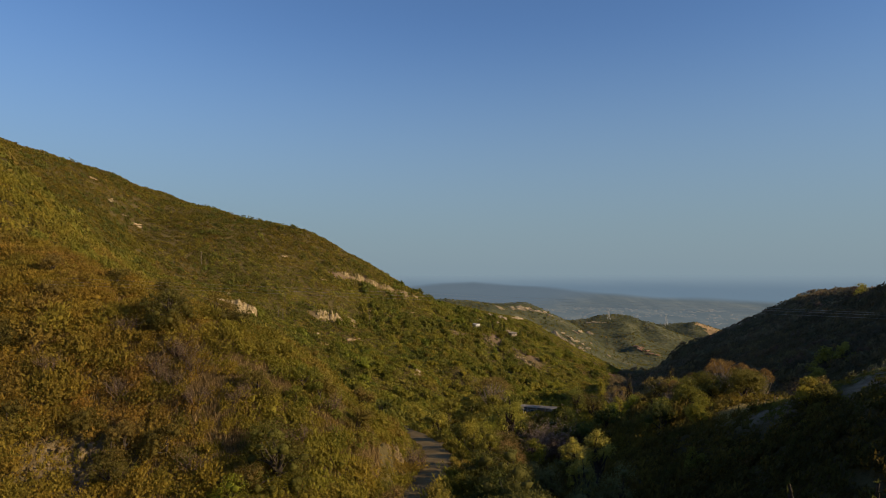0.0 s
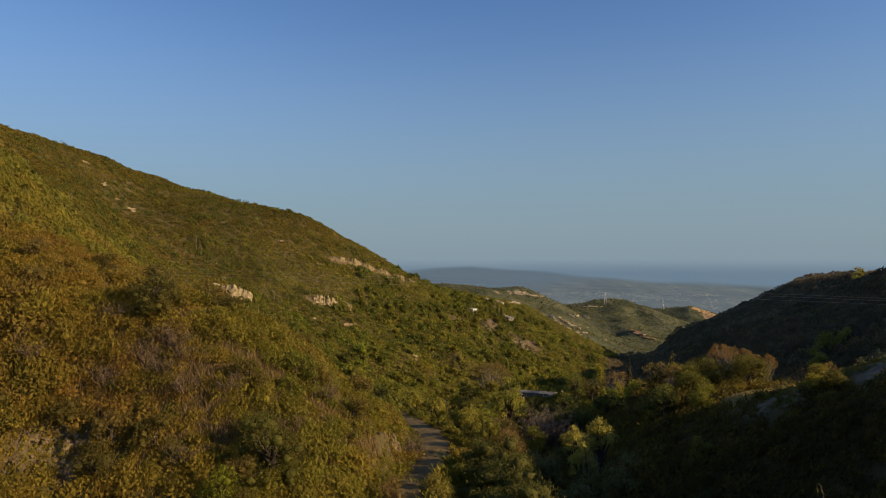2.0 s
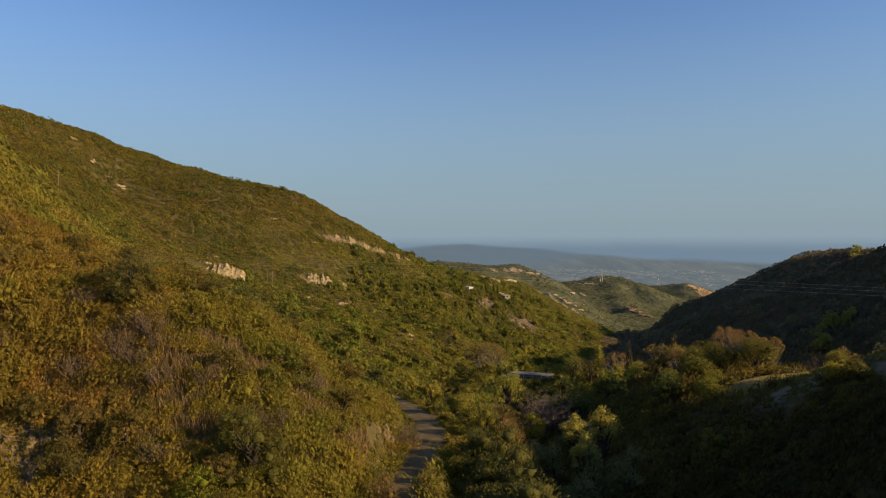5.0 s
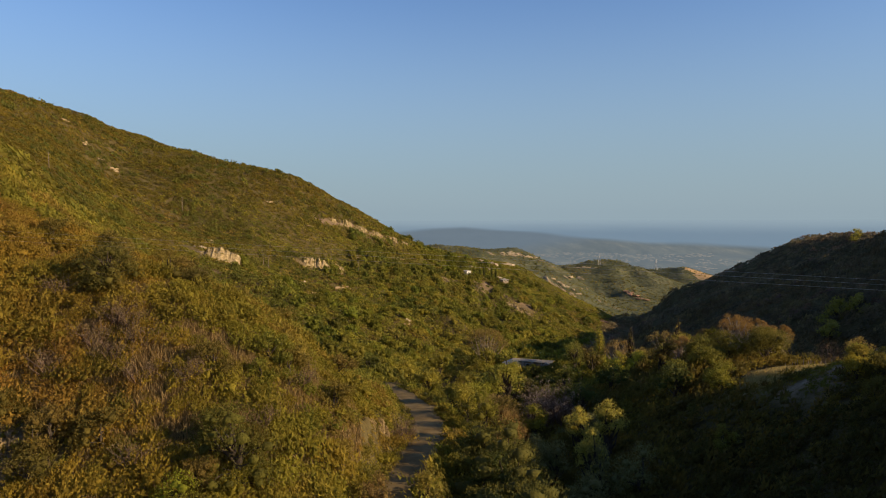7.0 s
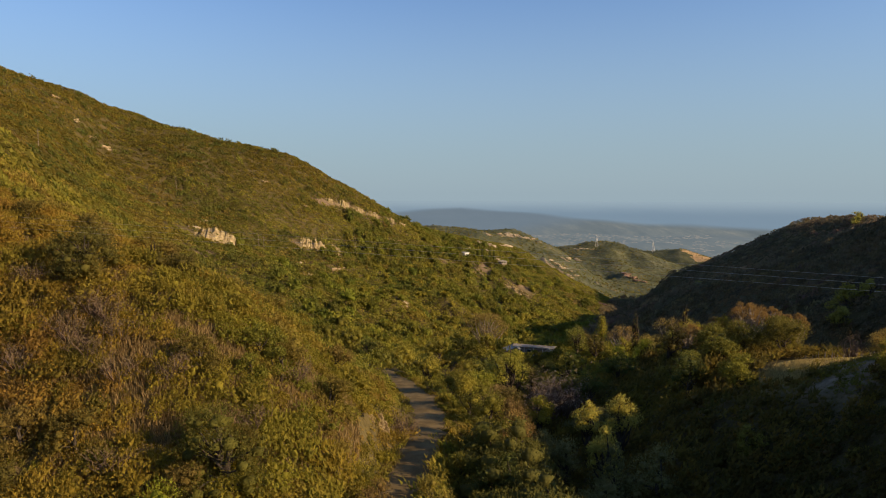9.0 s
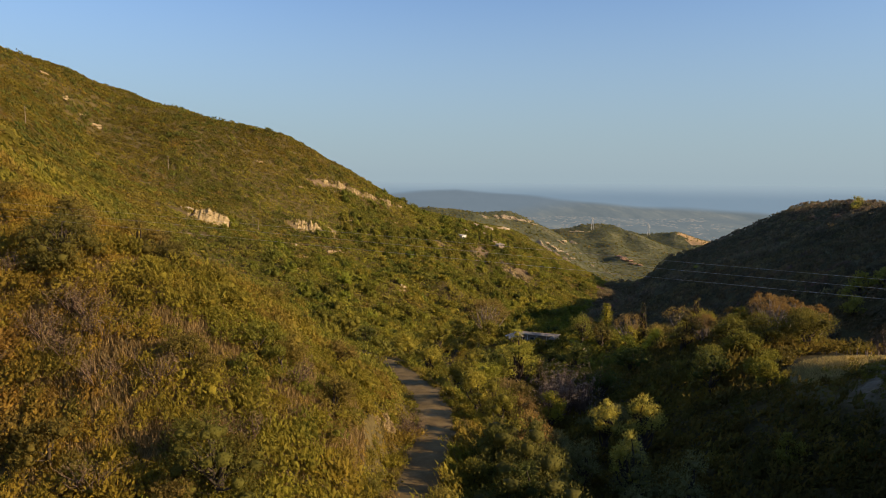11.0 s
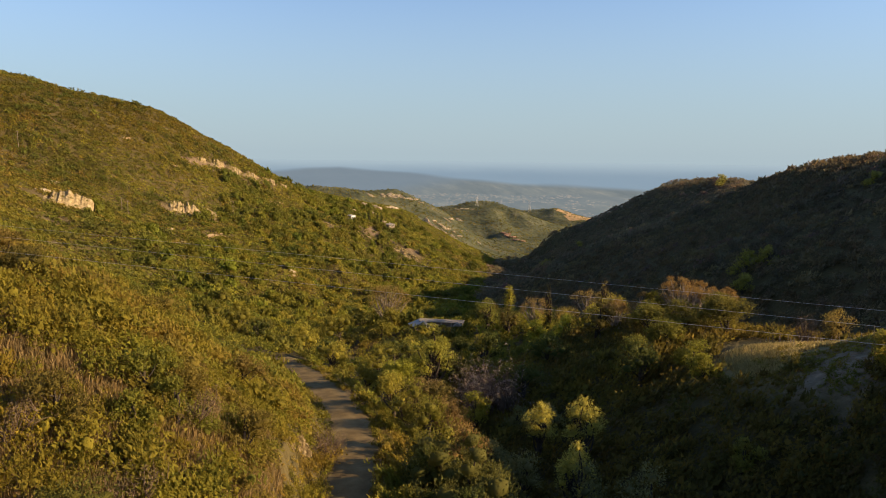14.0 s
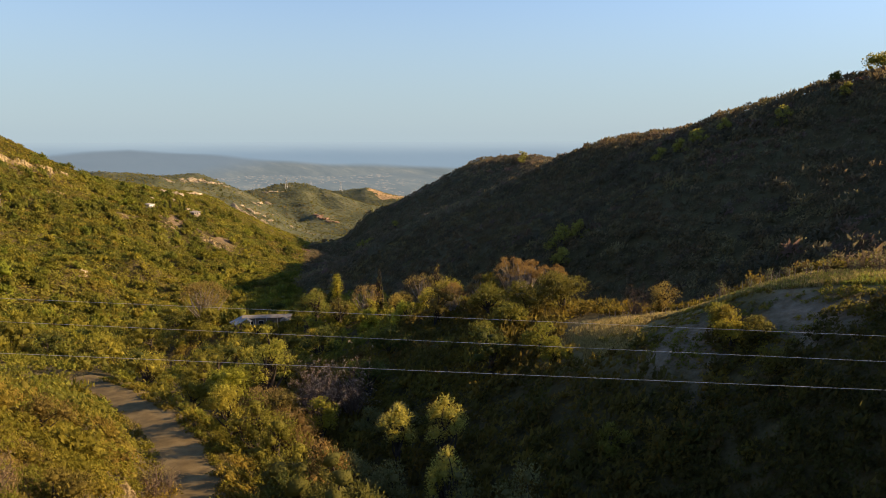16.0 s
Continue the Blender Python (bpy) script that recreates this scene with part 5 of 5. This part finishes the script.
# ---- buildings ----
def windowed_house(name, x, y, turn, w, d, h, label, roofmat, wallmat, windows, over=0.7, pitch=0.25, doors=(0.5,), gable=0.0):
    """A low house: walls with real openings' frames and panes, eaves, doors."""
    z = float(height(np.array([x]), np.array([y]))[0])
    root = new(name)
    root.matrix_world = pose(x, y, z, 0, 0, turn)
    part("wall", box(bmesh.new(), -w / 2, -d / 2, -1.5, w / 2, d / 2, h, 0.03), wallmat, root)
    bm = bmesh.new()
    if gable:                              # ridge along the length
        ends = [[bm.verts.new((sx * (w / 2 + over), yy, zz)) for yy, zz in ((-d / 2 - over, h - 0.1), (0, h + gable), (d / 2 + over, h - 0.1), (d / 2 + over, h - 0.24), (0, h + gable - 0.16), (-d / 2 - over, h - 0.24))] for sx in (-1, 1)]
        for k in range(6):
            bm.faces.new((ends[0][k], ends[1][k], ends[1][(k + 1) % 6], ends[0][(k + 1) % 6]))
        bm.faces.new(ends[0][::-1])
        bm.faces.new(ends[1])
    else:
        p = [bm.verts.new(c) for c in ((-w / 2 - over, -d / 2 - over, h + 0.02), (w / 2 + over, -d / 2 - over, h + 0.02), (w / 2 + over, d / 2 + over, h + 0.02 + pitch), (-w / 2 - over, d / 2 + over, h + 0.02 + pitch))]
        q = [bm.verts.new(v.co + Vector((0, 0, 0.2))) for v in p]
        for f in ((p[3], p[2], p[1], p[0]), q, (p[0], p[1], q[1], q[0]), (p[1], p[2], q[2], q[1]), (p[2], p[3], q[3], q[2]), (p[3], p[0], q[0], q[3])):
            bm.faces.new(f)
    part("roof", bm, roofmat, root)
    for u in windows:
        cx = -w / 2 + u * w
        win = part("window", box(bmesh.new(), cx - 0.75, -d / 2 - 0.05, 0.9, cx + 0.75, -d / 2 + 0.02, 2.2, 0.01), WALLPAINT, root)
        part("pane", box(bmesh.new(), cx - 0.65, -d / 2 - 0.07, 1.0, cx + 0.65, -d / 2 - 0.045, 2.1), GLASSDARK, win)
    for u in doors:
        cx = -w / 2 + u * w
        part("door", box(bmesh.new(), cx - 0.45, -d / 2 - 0.06, 0.0, cx + 0.45, -d / 2 + 0.02, 2.05, 0.01), DARKWOOD, root)
    return tagged(root, label, "house")


house = windowed_house("ranch_house", 33.5, 240, -20, 13.0, 2.8, 3.1, "long low ranch house with a pale low-pitched roof under trees", RANCHROOF, WALLTAN, (0.15, 0.38, 0.85), over=0.5, doors=(0.62,), gable=0.4)
for u in (-6.2, -3.1, 0.0, 3.1, 6.2):
    part("post", box(bmesh.new(), u - 0.08, -1.86, -1.2, u + 0.08, -1.70, 2.95, 0.01), WALLPAINT, house)
for u in (-5.4, 5.2):                      # gabled porches on the front
    bm = bmesh.new()
    p = [bm.verts.new(c) for c in ((u - 1.3, -3.6, 2.3), (u + 1.3, -3.6, 2.3), (u, -3.6, 3.25), (u - 1.3, -1.5, 2.3), (u + 1.3, -1.5, 2.3), (u, -1.5, 3.25))]
    for f in ((0, 1, 2), (5, 4, 3), (0, 3, 4, 1), (1, 4, 5, 2), (2, 5, 3, 0)):
        bm.faces.new([p[k] for k in f])
    part("porch_roof", bm, SHABBYROOF, house, "small brown porch gable")
    for v in (u - 1.1, u + 1.1):
        part("post", box(bmesh.new(), v - 0.07, -3.5, -1.2, v + 0.07, -3.36, 2.3, 0.01), WALLPAINT, house)
windowed_house("lean_to", 25.6, 241.0, -78, 3.6, 3.4, 1.5, "pale sheet-roofed lean-to beside the ranch house", ROOFGREY, DARKWOOD, (), over=0.3, pitch=1.3)
windowed_house("garden_shed", 56.5, 246, -5, 3.0, 3.0, 2.4, "small white garden shed by the homestead", ROOFGREY, WALLPAINT, (0.3,), over=0.25, doors=(0.72,))
windowed_house("hilltop_house", 30.0, 618, 38, 5.0, 6, 3.0, "small white house high on a hillside", ROOFGREY, WALLPAINT, (0.3,), over=0.3, doors=(0.75,))
windowed_house("hillside_villa", 63.7, 620, 40, 7, 5, 2.1, "tan house with a pale roof below a ridge", RANCHROOF, WALLTAN, (0.2, 0.5, 0.8), over=0.5, pitch=0.5)
windowed_house("hilltop_garage", 37.5, 620, 5, 3.0, 4, 2.4, "white garage beside the hilltop house", ROOFGREY, WALLPAINT, (), over=0.3)


# ---- poles and pylons ----
def utility_pole(x, y, h, label):
    z = float(height(np.array([x]), np.array([y]))[0])
    root = new("utility_pole")
    root.location = (x, y, z)
    part("pole", mesh_from("pole", *tube([(0, 0, -1), (0, 0, h * 0.5), (0, 0, h)], (0.2, 0.17, 0.13), 8), POLEWOOD, smooth=True), None, root)
    part("crossarm", box(bmesh.new(), -1.2, -0.08, h - 0.9, 1.2, 0.08, h - 0.72, 0.02), POLEWOOD, root)
    for u in (-1.1, -0.4, 0.4, 1.1):
        part("insulator", mesh_from("insulator", *tube([(u, 0, h - 0.72), (u, 0, h - 0.6), (u, 0, h - 0.48)], (0.05, 0.08, 0.03), 6), GLASSDARK), None, root)
    return tagged(root, label, "utility pole", "hillside poles")


for x, y, h in ((-191, 529, 11), (-121, 492, 9), (-118, 494, 9), (-222, 408, 11), (-60, 548, 9)):
    utility_pole(x, y, h, "wooden utility pole with a crossarm on the hillside")


def pylon(x, y, h):
    z = float(height(np.array([x]), np.array([y]))[0])
    root = new("pylon")
    root.location = (x, y, z)
    w = h * 0.11
    for sx in (-1, 1):
        for sy in (-1, 1):
            part("leg", mesh_from("leg", *tube([(sx * w, sy * w, -1), (sx * w * 0.3, sy * w * 0.3, h * 0.7), (0, 0, h)], (0.4, 0.3, 0.2), 4), WIRE), None, root)
    for k, u in enumerate((0.7, 0.82, 0.94)):
        part("crossarm", box(bmesh.new(), -h * (0.16 - 0.02 * k), -0.3, h * u, h * (0.16 - 0.02 * k), 0.3, h * u + 0.6), WIRE, root)
    return tagged(root, "steel lattice power pylon on a distant ridge", "pylon", "pylons")


pylon(439, 1778, 30)
pylon(719, 2164, 36)


# ---- power lines ----
def cable(p, q, sag, r):
    s = np.linspace(0, 1, 25)[:, None]
    pts = np.array(p) + (np.array(q) - np.array(p)) * s
    pts[:, 2] -= 4 * sag * (s[:, 0] * (1 - s[:, 0]))
    return tube(pts, np.full(25, r), 6)


for (ya, za), (yb, zb) in (((21.3, -4.1), (66.9, -2.7)), ((17.8, -3.9), (64.7, -2.9)), ((17.6, -4.0), (62.5, -3.1))):
    slope, dz = (yb - ya) / 70, (zb - za) / 70
    a, b = (130, ya - slope * 60, za - dz * 60), (-66, yb + slope * 66, zb + dz * 66)
    me = mesh_from("power_cable", *cable(a, b, 0.0, 0.0055), WIRE, smooth=True)
    tagged(new("power_cable", me), "thin bare aluminium power cable spanning the canyon", "cable", "power cables")


# ---- knoll: fence, stakes and grass ----
def fence_post(x, y, h, lean, k):
    z = float(height(np.array([x]), np.array([y]))[0])
    ob = new("fence_post", POSTS[k % len(POSTS)])
    ob.matrix_world = pose(x, y, z, lean, lean * 0.6, k * 40) @ Matrix.Diagonal((1, 1, h, 1))
    return tagged(ob, "thin weathered fence post in dry grass", "post", "fence posts on the knoll")


POSTS = [mesh_from("fence_post", *tube([(0, 0, -0.3), (0.02 * k, 0, 0.5), (0, 0.02 * k, 1.0)], (0.06, 0.05, 0.045), 6), POLEWOOD) for k in range(3)]
for k in range(34):
    s = k / 33
    x, y = 61 + 9.5 * s + rng.normal(0, 0.25), 128 - 28 * s + 2 * math.sin(s * 6) + rng.normal(0, 0.3)
    fence_post(x, y, rng.uniform(1.1, 1.7), rng.uniform(-6, 6), k)
for k in range(14):
    fence_post(60 + rng.uniform(-6, 8), 122 + rng.uniform(-4, 6), rng.uniform(0.7, 1.3), rng.uniform(-8, 8), k)


def grass(name, spots, n, h, tint, label, among=False):
    """Dry grass tufts as single blades."""
    g = np.random.default_rng(9)
    c = np.array(spots, float)
    i = g.integers(len(c), size=n)
    a, r = g.uniform(0, 2 * math.pi, n), np.sqrt(g.uniform(0, 1, n))
    x, y = c[i, 0] + np.cos(a) * r * c[i, 2], c[i, 1] + np.sin(a) * r * c[i, 3]
    if among:                              # only where brush grows
        keep = open_ground(x, y)
        x, y = x[keep], y[keep]
        n = len(x)
    z = height(x, y)
    w, t = g.uniform(0, 2 * math.pi, n), h * g.uniform(0.5, 1.4, n)
    dx, dy = np.cos(w) * 0.10, np.sin(w) * 0.10
    lx, ly = g.normal(0, 0.25, n) * t, g.normal(0, 0.25, n) * t
    V = np.stack([np.column_stack([x - dx, y - dy, z - 0.05]), np.column_stack([x + dx, y + dy, z - 0.05]), np.column_stack([x + lx, y + ly, z + t])], 1).reshape(-1, 3)
    T = np.repeat(np.array(tint) * g.uniform(0.6, 1.3, (n, 1)), 3, axis=0)
    me = mesh_from(name, V, np.arange(3 * n).reshape(-1, 3), LEAF, T)
    return tagged(new(name, me), label, "grass", kind="stuff")


grass("dry_grass", [(57, 122, 7, 6), (51, 114.5, 3.5, 4), (53, 118, 4, 4), (62, 124, 6, 5), (65, 117, 4, 5), (67, 110, 4, 6), (69, 101, 4, 7), (74, 88, 5, 9)], 52000, 0.5, (0.40, 0.30, 0.11), "dry golden grass on a knoll")
grass("green_grass", [(66, 112, 3, 7), (68, 103, 3, 7), (71, 94, 4, 6), (76, 86, 5, 8)], 12000, 0.5, (0.27, 0.27, 0.05), "yellow-green grass along the crest of the knoll")
grass("verge_grass", [(-7, 118, 2, 12), (3.2, 122, 1.5, 18), (-7.5, 148, 2.5, 14), (-16, 95, 3, 9), (-22, 92, 6, 5)], 16000, 0.6, (0.22, 0.165, 0.055), "dry grass on the road verge and bank")
for i, (x, y) in enumerate([(69.5, 108.5), (69.9, 106), (70.2, 103.6), (70.5, 101.2), (71, 99), (72, 96.5), (73, 94), (68.6, 112)]):
    bare_tree("sapling", x, y, 2.2 + 0.4 * math.sin(i * 2.1), 0.55, "young sapling on the grassy crest", 400 + i, n=7, tint=(0.19, 0.18, 0.07), leaves=110)
for i, (x, y) in enumerate([(75, 95), (77, 91), (79, 92), (80, 87), (73.5, 97)]):
    bare_tree("dry_brush", x, y, 2.6, 1.6, "reddish dry brush on the crest", 420 + i, n=22, category="bush", tint=(0.22, 0.16, 0.09), leaves=240)
for i, (x, y, h) in enumerate([(23, 148, 5), (25.5, 146, 5.5), (21.5, 153, 5), (24.5, 155, 4.5), (20.5, 146, 4.5)]):
    bare_tree("dry_brush", x, y, h + 3.4, 3.2, "grey leafless thicket beside the creek", 440 + i, n=60, category="bush", tint=(0.38, 0.285, 0.20), leaves=1000)
tree("roadside_bush", -6.6, 92.0, 5.6, 2.7, (0.14, 0.10, 0.045), "russet half-dry bush leaning over a dirt road", 460, lumps=12, n=1400, leaf=0.22, bare=-0.05, core=0.5, category="bush")
tree("roadside_bush", -0.8, 93.0, 5.4, 2.5, (0.17, 0.145, 0.04), "golden-green bush leaning over a dirt road", 461, lumps=10, n=1200, leaf=0.22, bare=-0.05, core=0.5, category="bush")
tree("roadside_bush", -8.6, 99, 4.2, 2.2, (0.11, 0.105, 0.028), "olive bush on the bank above a dirt road", 462, lumps=10, n=1200, leaf=0.22, bare=-0.05, core=0.5, category="bush")
bare_tree("dry_brush", -5.4, 123.5, 4.0, 2.8, "half-bare tan shrub at the road edge", 450, n=54, category="bush", tint=(0.20, 0.15, 0.07), leaves=900)

# ---- woods of the lower canyon ----
wx, wy = jittered(-120, 130, 235, 600, 10.5)
keep = (wx < 40 + 0.25 * (wy - 235)) & (wx > -75 + 0.1 * (wy - 235) + 20 * vnoise(wx, wy, 60, 91)) & (vnoise(wx, wy, 30, 90) > -0.35) & open_ground(wx, wy)
wx, wy = np.concatenate([wx[keep], -205 + rng.normal(0, 16, 22)]), np.concatenate([wy[keep], 470 + rng.normal(0, 22, 22)])
OAKS = [shrub_template(np.random.default_rng(70 + k), 6, 130, 0.22, 1.15, 0.78) for k in range(6)]
scatter("canyon_oaks", wx, wy, rng.uniform(2.4, 4.4, len(wx)), OAKS, tint_of(wx, wy, (2, 0.6, 3, 0.2, 2, 2.5, 0.01), 50), "rounded green oaks filling the lower canyon", 1.0, category="trees")


hx, hy = jittered(-170, 190, 300, 800, 10)
keep = (vnoise(hx, hy, 55, 93) + 0.5 * vnoise(hx, hy, 22, 94) + (height(hx, hy) < -45) * 0.5 > 0.18) & (hx > -0.3 * hy - 20) & (hx < 60 + 0.26 * (hy - 300)) & short_of_left_crest(hx, hy + 75) & open_ground(hx, hy)
hx, hy = hx[keep], hy[keep]
scatter("hillside_oaks", hx, hy, rng.uniform(2.4, 5.2, len(hx)), OAKS, tint_of(hx, hy, (2.5, 0.6, 3, 0.2, 1.8, 2.6, 0.01), 40) * (0.74, 0.84, 0.8), "rounded oaks and laurels scattered over the hillside", 0.95, category="trees")


# ---- town on the coastal plain ----
def town():
    g = np.random.default_rng(31)
    n = 900
    az, r = np.radians(g.uniform(3, 31, n)), g.uniform(2500, 3500, n)
    x, y = r * np.sin(az), r * np.cos(az)
    keep = vnoise(x, y, 220, 33) > -0.15
    x, y = x[keep], y[keep]
    z, n = height(x, y), len(x)
    w, d, h = g.uniform(2.5, 7.0, n), g.uniform(2, 6, n), g.uniform(1.0, 2.2, n)
    V = np.stack([np.column_stack([x + sx * w, y + sy * d, z + (h if sz else -2)]) for sz in (0, 1) for sx, sy in ((-1, -1), (1, -1), (1, 1), (-1, 1))], 1).reshape(-1, 3)
    q = np.array([(0, 1, 5, 4), (1, 2, 6, 5), (2, 3, 7, 6), (3, 0, 4, 7), (4, 5, 6, 7)])
    F = (q[None] + (np.arange(n) * 8)[:, None, None]).reshape(-1, 4)
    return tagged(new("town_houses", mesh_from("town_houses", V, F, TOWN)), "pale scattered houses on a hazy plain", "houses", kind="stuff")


town()
grass("undergrowth", [(-40, 97, 30, 14), (-30, 88, 18, 8), (-55, 104, 20, 12), (-22, 104, 12, 14)], 110000, 0.85, (0.30, 0.205, 0.085), "dry twiggy undergrowth between the shrubs", True)
